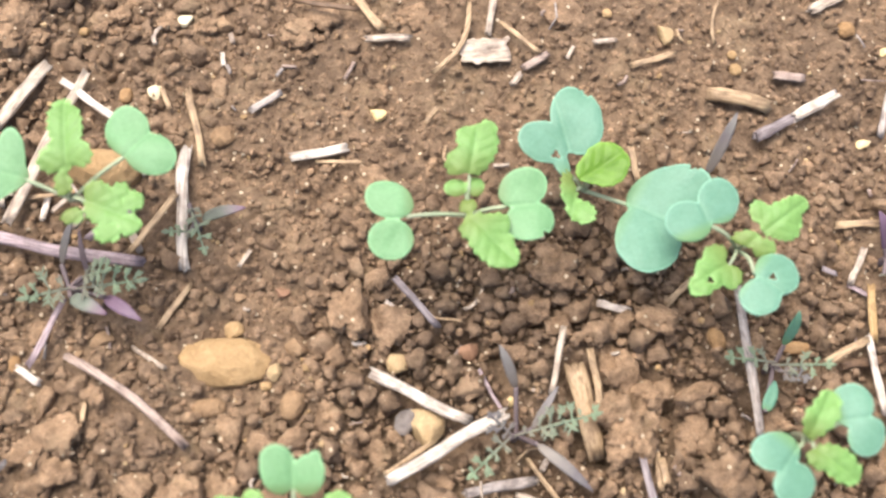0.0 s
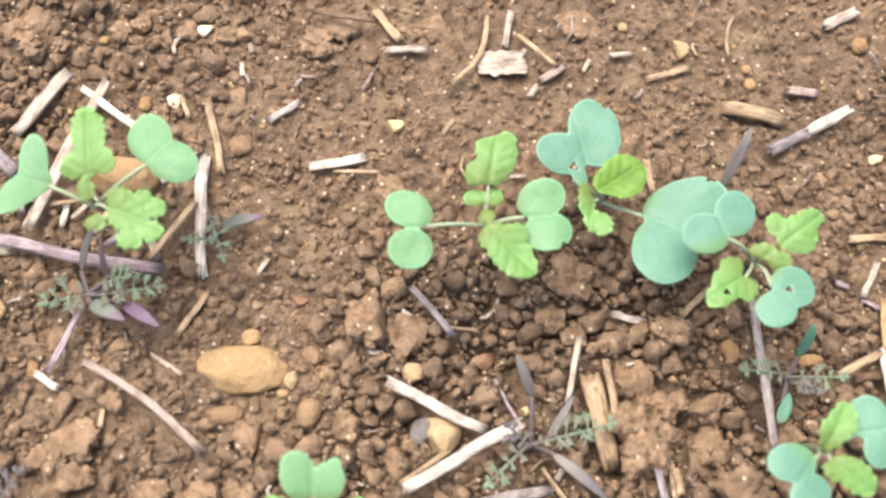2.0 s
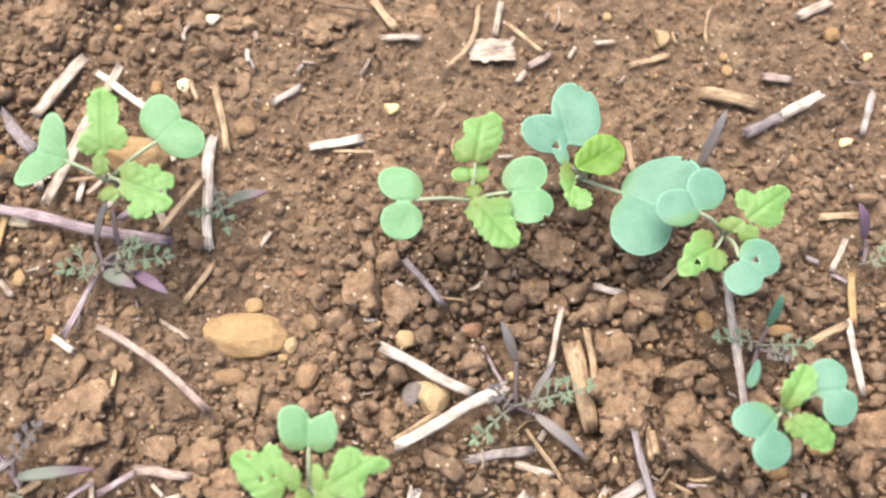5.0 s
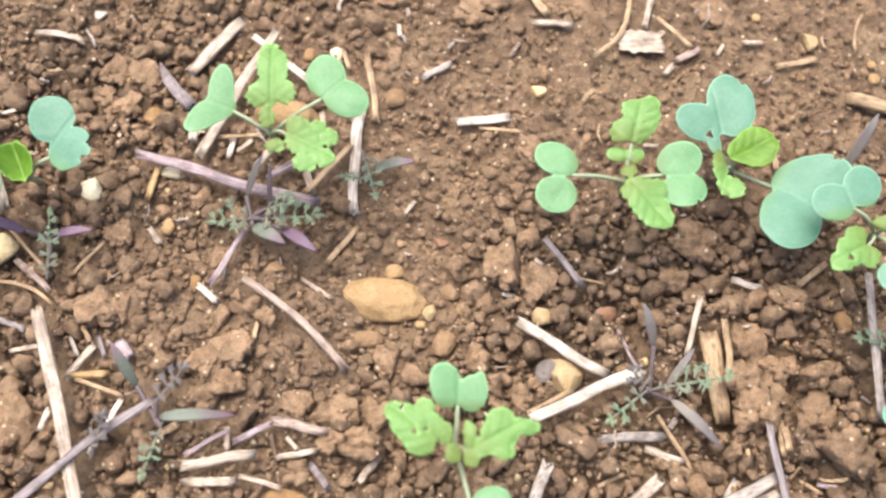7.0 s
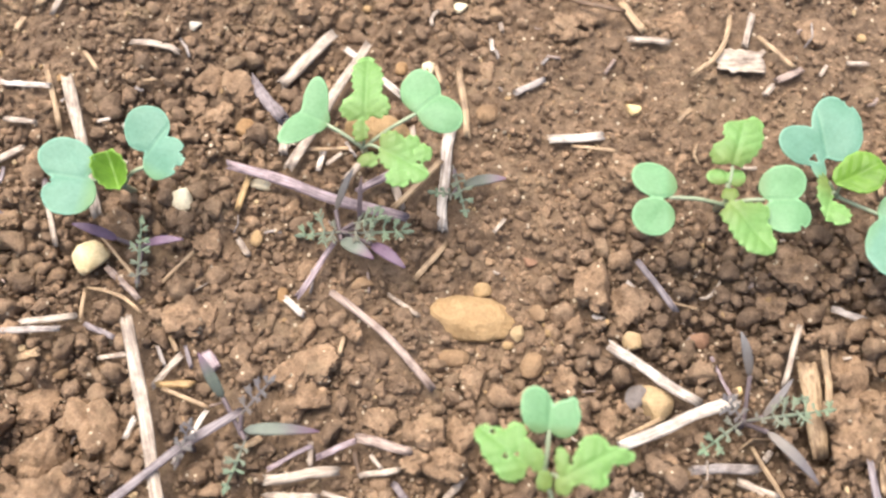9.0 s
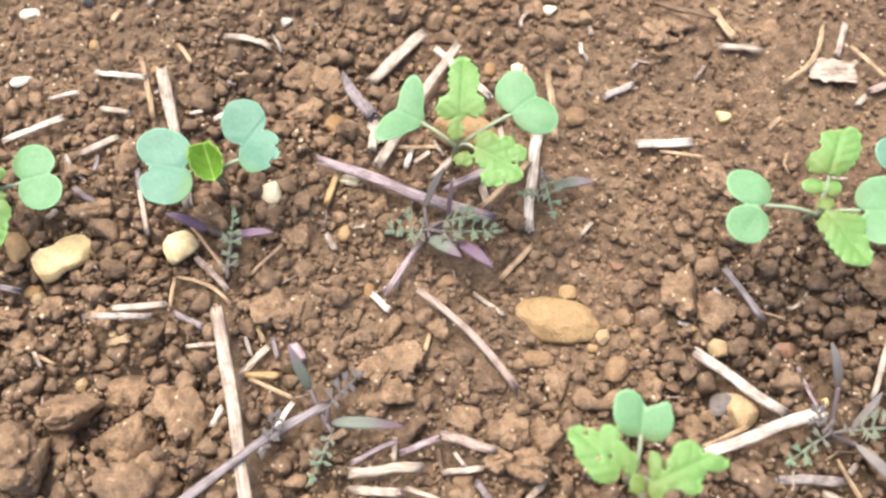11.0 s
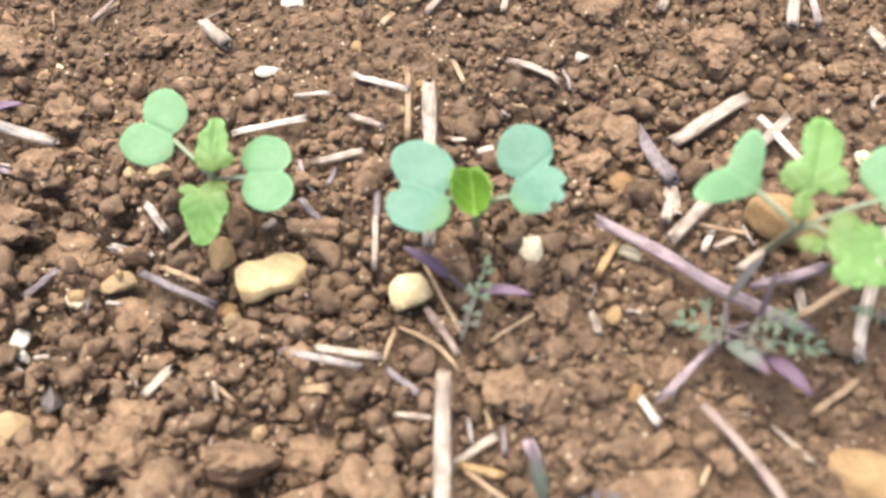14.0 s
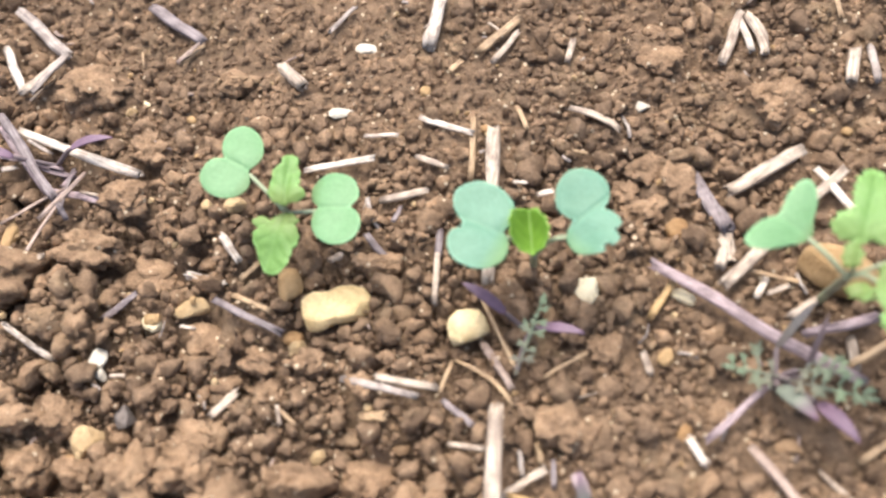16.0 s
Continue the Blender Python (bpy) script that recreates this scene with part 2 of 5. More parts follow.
def build_ground():
    def axis(a, b, step):
        inner = np.arange(a, b, step)
        far = np.cumsum(0.0009 * 1.22 ** np.arange(58))
        far = far[far < 90]
        return np.concatenate([a - far[::-1], inner, inner[-1] + far])
    xs, ys = axis(X0, X1, 0.00075), axis(Y0, Y1, 0.00075)
    gx, gy = np.meshgrid(xs, ys, indexing="ij")
    z = ground_z(gx, gy) - 0.004 * np.clip(loose(gx, gy) - 0.56, 0, 0.44)
    n, m = gx.shape
    v = np.stack([gx, gy, z], -1).reshape(-1, 3)
    idx = np.arange(n * m).reshape(n, m)
    f = np.stack([idx[:-1, :-1], idx[1:, :-1], idx[1:, 1:], idx[:-1, 1:]], -1).reshape(-1, 4)
    ob = new("ground", fast_mesh("ground", v, f, SOIL))
    tagged(ob, "crumbly brown tilled field soil with pale grit", "soil", kind="structure")


build_ground()


def stone_shapes(sub, count, rough, flat=1.0, cuts=6, keen=0.85):
    """Unit stones: worn or broken bodies as arrays of places, with the faces that they share."""
    bm = bmesh.new()
    bmesh.ops.create_icosphere(bm, subdivisions=sub, radius=1.0)
    co = np.array([v.co[:] for v in bm.verts])
    tri = np.array([[v.index for v in f.verts] for f in bm.faces])
    bm.free()
    out = []
    for i in range(count):
        off = Vector((i * 7.3, i * 3.1, i * 11.7))
        p = co.copy()
        for a in range(len(p)):
            d = Vector(co[a])
            s = 1 + rough * (noise.noise(d * 1.1 + off) * 0.8 + noise.noise(d * 2.4 + off) * 0.6 + noise.noise(d * 5.2 + off) * 0.35 + noise.noise(d * 10.5 + off) * 0.3)
            p[a] = co[a] * s
        cut = random.Random(i)
        for _ in range(cuts):
            w = Vector((cut.gauss(0, 1), cut.gauss(0, 1), cut.gauss(0, 1))).normalized()
            over = np.maximum(p @ np.array(w) - cut.uniform(0.5, 0.85), 0)
            p -= over[:, None] * np.array(w)[None] * keen
        p *= np.array([1.0, 0.72 + 0.25 * ((i * 37) % 10) / 10, flat])
        out.append(p)
    return out, tri


def soil_shapes(sub, count, balls, rough, cuts, tumbled, flat=0.8, uneven=1.0):
    """Unit clods: rounded bodies grown together out of several balls, with a few faces broken flat, and the faces that they share."""
    bm = bmesh.new()
    bmesh.ops.create_icosphere(bm, subdivisions=sub, radius=1.0)
    co = np.array([v.co[:] for v in bm.verts])
    tri = np.array([[v.index for v in f.verts] for f in bm.faces])
    bm.free()
    out = []
    for i in range(count):
        rng = np.random.default_rng(500 + 40 * sub + i)
        reach = [np.full(len(co), 0.5)]
        for _ in range(balls):
            c = rng.normal(0, 1, 3)
            c *= rng.uniform(0.4, 0.8) / np.linalg.norm(c)
            r = rng.uniform(0.22, 0.5)
            along = co @ c
            disc = along ** 2 - c @ c + r * r
            reach.append(np.where(disc > 0, along + np.sqrt(np.maximum(disc, 0)), 0.3))
        s = np.log(np.exp(26 * np.array(reach)).sum(0)) / 26
        s /= np.sqrt((s * s).mean())
        off = Vector((i * 7.3, i * 3.1, i * 11.7))
        ridge = [Vector(d) for d in co]
        s = s + rough * np.array([uneven * (0.7 * noise.noise(d * 1.7 + off) + 0.6 * noise.noise(d * 3.9 + off)) + 0.42 * noise.noise(d * 8.5 + off) + 0.36 * noise.noise(d * 17.0 + off) for d in ridge])
        p = co * s[:, None]
        for _ in range(cuts):
            w = rng.normal(0, 1, 3)
            w /= np.linalg.norm(w)
            over = np.maximum(p @ w - rng.uniform(0.5, 0.85), 0)
            p -= over[:, None] * w[None] * 0.88
        if tumbled:
            p = p * np.array([1.0, rng.uniform(0.6, 1.0), rng.uniform(0.6, 0.95)])
            p = p @ np.array(Euler((rng.uniform(-0.7, 0.7), rng.uniform(-0.7, 0.7), 0)).to_matrix())
        else:
            p *= np.array([1.0, rng.uniform(0.85, 1.0), flat])
        out.append(p)
    return out, tri


LEDGER = []
CELL = 0.0004
TAKEN = np.zeros((int((X1 - X0) / CELL) + 1, int((Y1 - Y0) / CELL) + 1), np.uint8)


def occupy(x, y, r, value=2):
    """Marks a round patch of soil as covered."""
    i0, i1 = int((x - r - X0) / CELL), int((x + r - X0) / CELL) + 1
    j0, j1 = int((y - r - Y0) / CELL), int((y + r - Y0) / CELL) + 1
    i0, j0 = max(i0, 0), max(j0, 0)
    patch = TAKEN[i0:i1, j0:j1]
    if patch.size:
        gi = (np.arange(i0, i0 + patch.shape[0]) * CELL + X0 - x)[:, None]
        gj = (np.arange(j0, j0 + patch.shape[1]) * CELL + Y0 - y)[None]
        patch[gi * gi + gj * gj < r * r] = value


def pack(count, low, high, wish, share=0.6):
    """Places and sizes of lumps that hardly overlap one another or what lies there."""
    xs, ys = RNG.uniform(X0, X1, count), RNG.uniform(Y0, Y1, count)
    rs = RNG.uniform(low, high, count)
    ok = RNG.random(count) < wish(loose(xs, ys))
    got = []
    ring = [(math.cos(a) * 0.62, math.sin(a) * 0.62) for a in np.arange(6) * math.pi / 3] + [(0, 0)]
    n, m = TAKEN.shape
    for x, y, r in zip(xs[ok], ys[ok], rs[ok]):
        for cx, cy in ring:
            i, j = int((x + cx * r - X0) / CELL), int((y + cy * r - Y0) / CELL)
            if not (0 <= i < n and 0 <= j < m) or TAKEN[i, j]:
                break
        else:
            occupy(x, y, r * share, 1)
            got.append((x, y, r))
    return np.array(got).T


def scatter(name, label, groups, sub, balls, sunk, mat, category="soil crumbs", lift=0.0, smooth=False):
    """Many loose lumps strewn over the soil, joined into one body."""
    shapes, tri = soil_shapes(sub, 40, balls, 0.62, 8, True)
    x, y, r = np.concatenate(groups, 1)
    base = ground_z(x, y) + lift + r * (-0.2 * np.clip(0.68 - loose(x, y), 0, 0.4) / 0.4 + sunk * (0.05 + 1.3 * loose(x, y) ** 2) + RNG.uniform(-0.25, 0.2, len(x)))
    turn, kind = RNG.uniform(0, 2 * np.pi, len(x)), RNG.integers(0, len(shapes), len(x))
    vs, fs, k, start = [], [], len(shapes[0]), 0
    for s, shape in enumerate(shapes):
        i = np.flatnonzero(kind == s)
        c, d = np.cos(turn[i])[:, None], np.sin(turn[i])[:, None]
        px, py, pz = shape[:, 0][None], shape[:, 1][None], shape[:, 2][None]
        q = np.stack([(px * c - py * d) * r[i][:, None] + x[i][:, None], (px * d + py * c) * r[i][:, None] + y[i][:, None], pz * r[i][:, None] + base[i][:, None]], -1)
        vs.append(q.reshape(-1, 3))
        fs.append((tri[None] + (np.arange(len(i)) * k)[:, None, None] + start).reshape(-1, 3))
        start += len(vs[-1])
    ob = new(name, fast_mesh(name, np.concatenate(vs), np.concatenate(fs), mat, smooth))
    tagged(ob, label, category, kind="stuff")


# ---- makers of things ----
def part(name, me, parent, label=""):
    ob = new(name, me)
    ob.parent = parent
    if label:
        ob["label"] = label
    return ob


CLODS = soil_shapes(4, 12, 36, 0.56, 2, False, 0.8, 0.75)
SLABS = soil_shapes(4, 4, 5, 0.3, 7, False, 0.7)
ROUND_STONES = stone_shapes(4, 9, 0.13, 0.8, 1)
SHARP_STONES = stone_shapes(3, 9, 0.12, 0.8, 14, 1.0)
BLOCK_STONES = stone_shapes(4, 9, 0.2, 0.85, 9, 0.8)


def lump(name, x, y, rx, ry, turn, high, sunk, shape, mat, label, category, group, waist=0.0):
    shapes, tri = shape
    p = shapes[len(LEDGER) % len(shapes)].copy()
    p /= np.abs(p).max(0)
    p[:, 1:] *= (1 - waist * np.exp(-((p[:, :1] + 0.08) / 0.13) ** 2)) * (1 + 0.4 * waist * np.exp(-((np.abs(p[:, :1]) - 0.65) / 0.3) ** 2))
    LEDGER.append(name)
    if shape is BLOCK_STONES:
        p = np.sign(p) * np.abs(p) ** np.array([0.68, 0.72, 0.85])
    if shape is ROUND_STONES:
        p[:, :2] = np.sign(p[:, :2]) * np.abs(p[:, :2]) ** 0.82
    if category != "pebble":
        p[:, 2] = np.where(p[:, 2] > 0.35, 0.35 + (p[:, 2] - 0.35) * (0.5 if shape is SLABS else 0.85), p[:, 2])
    if category != "pebble":
        rx, ry = rx * 1.1, ry * 1.1
    p = p * np.array([rx, ry, high])
    me = fast_mesh(name, p, tri, mat)
    ob = new(name, me)
    for k in (-0.5, 0.0, 0.5):
        reach = max(rx - ry, 0) * k * 1.6
        occupy(x + reach * math.cos(radians(turn)), y + reach * math.sin(radians(turn)), min(rx, ry) * (0.9 if category == "pebble" else 0.8))
    ob.matrix_world = Matrix.Translation((x, y, float(ground_z(x, y)) + high * sunk)) @ Matrix.Rotation(radians(turn), 4, "Z")
    return tagged(ob, label, category, group)


def clod(x, y, rx, ry, turn=0, flat=1.0, slab=False):
    lump("soil_clod", x, y, rx, ry, turn, flat * (0.45 + 0.6 * float(loose(x, y))) * min(rx, ry), 0.34 + 0.22 * float(loose(x, y)), SLABS if slab else CLODS, CRUMB, "flat slab of dry brown soil crust" if slab else "knobbly clod of dry brown soil lying on the tilth", "soil clod", "clods of soil")


STONE_WORDS = {"ochre": "smooth ochre pebble", "orange": "rusty orange pebble", "cream": "cream limestone pebble", "yellow": "pale yellow flint pebble", "tan": "dull tan pebble", "sand": "angular sandy yellow stone",
               "brown": "rounded brown pebble", "pink": "reddish brown pebble", "grey": "dark grey pebble", "white": "chalky white stone chip", "butter": "smooth butter-coloured pebble"}


def stone(x, y, rx, ry, turn, kind, flat=0.75, waist=0.0):
    lump("pebble", x, y, rx, ry, turn, flat * min(rx, ry), 0.65, BLOCK_STONES if kind in ("yellow", "cream") and rx > 0.0024 else SHARP_STONES if kind in ("yellow", "cream", "white", "pink", "tan", "sand", "grey") else ROUND_STONES, stone_material(kind), STONE_WORDS[kind] + " half sunk in brown soil", "pebble", "pebbles in the soil", waist)


STRAW_WORDS = {"white": "bleached white straw", "pale": "pale dry straw", "tan": "tan dry straw", "ochre": "ochre bit of dry stalk", "grey": "weathered grey straw", "purple": "purplish dry stalk",
               "pink": "pinkish weathered straw", "brown": "dark brown dry root", "slate": "slate grey dry stalk"}


def straw(x0, y0, x1, y1, w, kind, bend=0.0, lift=0.0, flat=0.45):
    """A piece of dry stalk from one end to the other: a flattened, ribbed, slightly crooked tube with ragged ends."""
    a, b = Vector((x0, y0, 0)), Vector((x1, y1, 0))
    length = (b - a).length
    seed = len(LEDGER)
    LEDGER.append("straw")
    for k in np.linspace(0, 1, int(length / (w * 0.4)) + 2):
        occupy(x0 + (x1 - x0) * k, y0 + (y1 - y0) * k, w * 0.5)
    ts = np.linspace(0, 1, 6)
    gz = ground_z(x0 + (x1 - x0) * ts, y0 + (y1 - y0) * ts)
    fit = np.polyfit(ts, gz, 1)
    rest = float(np.max(gz - np.polyval(fit, ts))) * 0.5 + w * flat * 0.35 + 0.0012 + lift
    n, k = max(5, min(16, int(length / 0.003))), 10
    verts, faces = [], []
    for i in range(n + 1):
        t = i / n
        cx, cy = (t - 0.5) * length, bend * length * 4 * t * (1 - t) + min(w * 0.35, length * 0.03) * noise.noise(Vector((t * 2.5, seed, 0.3)))
        cz = float(np.polyval(fit, t)) + rest + w * 0.15 * noise.noise(Vector((t * 3, seed, 9.1)))
        r = w * 0.5 * (1 + 0.22 * noise.noise(Vector((t * 4.5, seed, 4.4)))) * (0.9 if i in (0, n) else 1)
        for j in range(k):
            q = 2 * math.pi * j / k
            rib = 1 + 0.10 * math.cos(3 * q + seed)
            ragged = (w * 0.5 * noise.noise(Vector((j * 1.7, seed, t * 9))) * 1.6) if i in (0, n) else 0
            verts.append((cx + ragged, cy + r * rib * math.cos(q), cz + r * rib * flat * math.sin(q)))
    for i in range(n):
        for j in range(k):
            c, d = i * k + j, i * k + (j + 1) % k
            faces.append((c, d, d + k, c + k))
    # hollow ends: a rim and a sunk floor
    for i, inward in ((0, 1), (n, -1)):
        ring = [i * k + j for j in range(k)]
        mid = np.mean([verts[v] for v in ring], 0)
        s = len(verts)
        for v in ring:
            p = mid + (np.array(verts[v]) - mid) * 0.6
            verts.append((p[0] + inward * w * 0.25, p[1], p[2]))
        for j in range(k):
            q = (ring[j], s + j, s + (j + 1) % k, ring[(j + 1) % k])
            faces.append(q if inward > 0 else q[::-1])
        faces.append(tuple(range(s, s + k)) if inward > 0 else tuple(range(s + k - 1, s - 1, -1)))
    name = "straw_piece"
    ob = new(name, mesh_from(name, verts, faces, [straw_material(kind)]))
    ob.matrix_world = Matrix.Translation((a + b) / 2) @ Matrix.Rotation(math.atan2(y1 - y0, x1 - x0), 4, "Z")
    tagged(ob, STRAW_WORDS[kind] + " lying flat on the soil", "straw", "crop residue")


def husk(x0, y0, x1, y1, w, kind):
    """A torn, slightly curled sheet of dry leaf sheath."""
    length, seed = math.hypot(x1 - x0, y1 - y0), len(LEDGER)
    LEDGER.append("husk")
    occupy((x0 + x1) / 2, (y0 + y1) / 2, w * 0.6)
    n, m, verts, faces = 14, 9, [], []
    rest = max(float(ground_z(x0 + (x1 - x0) * t, y0 + (y1 - y0) * t)) for t in (0.1, 0.3, 0.5, 0.7, 0.9)) + 0.0012
    for layer in (0, 1):
        for i in range(n + 1):
            for j in range(m + 1):
                u, v = i / n - 0.5, j / m - 0.5
                tear = 1 + 0.16 * noise.noise(Vector((v * 9, seed, u)))
                side = 1 + 0.22 * noise.noise(Vector((u * 7, seed + 5, v))) + 0.2 * u
                z = rest + 0.35 * w * v * v + 0.0012 * noise.noise(Vector((u * 3, v * 3, seed))) - 0.00028 * layer
                verts.append((u * length * tear, v * w * side, z))
    k = (n + 1) * (m + 1)
    for i in range(n):
        for j in range(m):
            a = i * (m + 1) + j
            faces += [(a, a + m + 1, a + m + 2, a + 1), (k + a + 1, k + a + m + 2, k + a + m + 1, k + a)]
    rim = [i * (m + 1) for i in range(n)] + [n * (m + 1) + j for j in range(m)] + [i * (m + 1) + m for i in range(n, 0, -1)] + list(range(m, 0, -1))
    faces += [(b, a, a + k, b + k) for a, b in zip(rim, rim[1:] + rim[:1])]
    ob = new("straw_husk", mesh_from("straw_husk", verts, faces, [straw_material(kind)]))
    ob.matrix_world = Matrix.Translation(((x0 + x1) / 2, (y0 + y1) / 2, 0)) @ Matrix.Rotation(math.atan2(y1 - y0, x1 - x0), 4, "Z")
    tagged(ob, "torn cream sheet of dry leaf sheath on brown soil", "husk", "crop residue")


def tube(name, points, radii, kind, sides=8):
    """A smooth rod through the given places."""
    P = [Vector(p) for p in points]
    steps = 6 * (len(P) - 1)
    verts, faces = [], []
    for i in range(steps + 1):
        u = i / steps * (len(P) - 1)
        s = min(int(u), len(P) - 2)
        f = u - s
        p0, p1, p2, p3 = P[max(s - 1, 0)], P[s], P[s + 1], P[min(s + 2, len(P) - 1)]
        c = 0.5 * (2 * p1 + (p2 - p0) * f + (2 * p0 - 5 * p1 + 4 * p2 - p3) * f * f + (3 * p1 - p0 - 3 * p2 + p3) * f ** 3)
        d = (p2 - p1).normalized()
        side = d.cross(Vector((0.31, 0.17, 0.93))).normalized()
        up = side.cross(d)
        r = radii[0] + (radii[1] - radii[0]) * i / steps
        for j in range(sides):
            q = 2 * math.pi * j / sides
            verts.append(c + side * (r * math.cos(q)) + up * (r * math.sin(q)))
    for i in range(steps):
        for j in range(sides):
            a, b = i * sides + j, i * sides + (j + 1) % sides
            faces.append((a, b, b + sides, a + sides))
    faces += [tuple(range(sides - 1, -1, -1)), tuple(range(steps * sides, (steps + 1) * sides))]
    return mesh_from(name, verts, faces, [leaf_material(kind)])


def leaf_mesh(name, lobes, base, z, kind, rise, cup, teeth, holes, bites, smooth, curl, thick=0.00035):
    """A leaf blade over the joined outline of oval lobes (x, y, long and short half-width, turn), with its holes, bites, teeth, midrib and veins."""
    seed = len(LEDGER)
    LEDGER.append(name)
    E = np.array(lobes, float)
    cs, sn = np.cos(np.radians(E[:, 4])), np.sin(np.radians(E[:, 4]))
    weight = E[:, 2] * E[:, 3]
    c, b = (E[:, :2] * weight[:, None]).sum(0) / weight.sum(), np.array(base, float)
    far = np.hypot(*(c - b))
    ax = (c - b) / far
    young = kind in ("young", "yellow")

    def local(x, y):
        return (x - b[0]) * ax[0] + (y - b[1]) * ax[1], -(x - b[0]) * ax[1] + (y - b[1]) * ax[0]

    def outline(x, y):
        """Below zero inside the blade, about the distance to its rim."""
        f = np.full(np.shape(x), 1.0)
        for (ex, ey, p, q, _), k, s in zip(E, cs, sn):
            dx, dy = x - ex, y - ey
            g = (np.sqrt(((dx * k + dy * s) / p) ** 2 + ((-dx * s + dy * k) / q) ** 2 + 1e-9) - 1) * q
            h = np.clip(0.5 + 0.5 * (f - g) / smooth, 0, 1)
            f = f * (1 - h) + g * h - smooth * h * (1 - h)
        u, v = local(x, y)
        if teeth:
            step = 0.0017 * (1 + 0.25 * math.sin(seed * 2.3))
            f = f + teeth * (1.6 * np.abs(np.mod((u + 0.55 * np.abs(v)) / step + 0.4 * value_noise(x + seed, y, 0.003), 1.0) * 2 - 1) ** 0.8 - 0.8)
        f = f + 0.00022 * (value_noise(x + seed * 0.37, y, 0.0021) - 0.5)
        for hx, hy, r in bites:
            f = np.maximum(f, r * (1 + 0.25 * np.sin(5 * np.arctan2(y - hy, x - hx) + seed)) - np.hypot(x - hx, y - hy))
        for hx, hy, r in holes:
            f = np.maximum(f, r * (1 + 0.3 * np.sin(3 * np.arctan2(y - hy, x - hx) + seed)) - np.hypot(x - hx, y - hy))
        return f
    reach = E[:, 2].max() + 0.0006
    lo, hi = (E[:, :2] - reach).min(0), (E[:, :2] + reach).max(0)
    h = 0.00024
    gx, gy = np.meshgrid(np.arange(lo[0], hi[0], h), np.arange(lo[1], hi[1], h), indexing="ij")
    n, m = gx.shape
    inside = outline(gx[:-1, :-1] + h / 2, gy[:-1, :-1] + h / 2) < 0
    idx = np.arange(n * m).reshape(n, m)
    quads = np.stack([idx[:-1, :-1], idx[1:, :-1], idx[1:, 1:], idx[:-1, 1:]], -1)[inside]
    used, quads = np.unique(quads, return_inverse=True)
    quads = quads.reshape(-1, 4)
    x, y = gx.ravel()[used], gy.ravel()[used]
    sides = np.concatenate([quads[:, [i, (i + 1) % 4]] for i in range(4)])
    code = sides[:, 0] * len(x) + sides[:, 1]
    rim = sides[~np.isin(code, sides[:, 1] * len(x) + sides[:, 0])]
    onrim = np.unique(rim)
    for _ in range(5):
        px, py, e = x[onrim], y[onrim], 2e-5
        f = outline(px, py)
        fx, fy = (outline(px + e, py) - outline(px - e, py)) / (2 * e), (outline(px, py + e) - outline(px, py - e)) / (2 * e)
        k = np.clip(f / np.maximum(fx * fx + fy * fy, 0.2), -h, h) * 0.8
        x[onrim], y[onrim] = px - k * fx, py - k * fy
    f = np.minimum(outline(x, y), 0)
    u, v = local(x, y)
    span = np.abs(v).max()
    bow = np.sqrt(v * v + (0.12 * span) ** 2)
    vein = np.abs(np.sin(np.pi * ((u - 0.7 * np.abs(v)) / (0.0023 if young else 0.0034) + 0.25 * value_noise(x, y + seed, 0.004) + 0.5 * (v > 0))))
    puff = np.clip(np.abs(v) / (0.25 * span), 0, 1) * np.clip(-f / 0.0008, 0, 1)
    zz = z + rise * (u - far) + cup * (bow - bow.mean()) - 0.06 * (u - far) ** 2 / span
    zz = zz + (0.00013 if young else 0.00004) * puff * vein - (0.0002 if young else 0.0002) * np.exp(-(v / 0.0005) ** 2)
    zz = zz + (0.0016 if young else 0.0009) * (value_noise(x + seed, y, 0.0055) - 0.5) + curl * np.exp(f / 0.0009)
    top = np.stack([x, y, zz], -1)
    low = top - np.array([0, 0, 1]) * (thick * (0.45 + 0.55 * np.clip(-f / 0.0005, 0, 1)))[:, None]
    k = len(x)
    walls = np.stack([rim[:, 1], rim[:, 0], rim[:, 0] + k, rim[:, 1] + k], -1)
    me = fast_mesh(name, np.concatenate([top, low]), np.concatenate([quads, quads[:, ::-1] + k, walls]), leaf_material(kind))
    tint = np.stack([1 + f / 0.004, np.abs(v) / span, np.clip(u / (2 * far), 0, 1), vein], -1).clip(0, 1)
    col = me.attributes.new("blade", "FLOAT_COLOR", "POINT")
    col.data.foreach_set("color", np.concatenate([tint, tint]).astype(np.float32).ravel())
    inner = b + ax * min(0.0012, 0.3 * far)
    near = np.argmin((x - inner[0]) ** 2 + (y - inner[1]) ** 2)
    return me, Vector((x[near], y[near], zz[near] - thick - 0.0001))


def seedling(x, y, top, lean, label):
    """A brassica seedling's stem, leaning up from its foot to its growing point at height top."""
    fx, fy = x + lean[0], y + lean[1]
    foot = Vector((fx, fy, float(ground_z(fx, fy)) - 0.003))
    root = new("seedling", None)
    root.matrix_world = Matrix.Translation(foot)
    tagged(root, label, "seedling", "rapeseed seedlings")
    me = tube("stem", [foot, (x + 0.6 * lean[0], y + 0.6 * lean[1], foot.z + 0.5 * top), (x, y, top)], (0.0008, 0.0007), "stem")
    me.transform(Matrix.Translation(-foot))
    part("stem", me, root, "slender pale green stem")
    return root, foot, Vector((x, y, top))


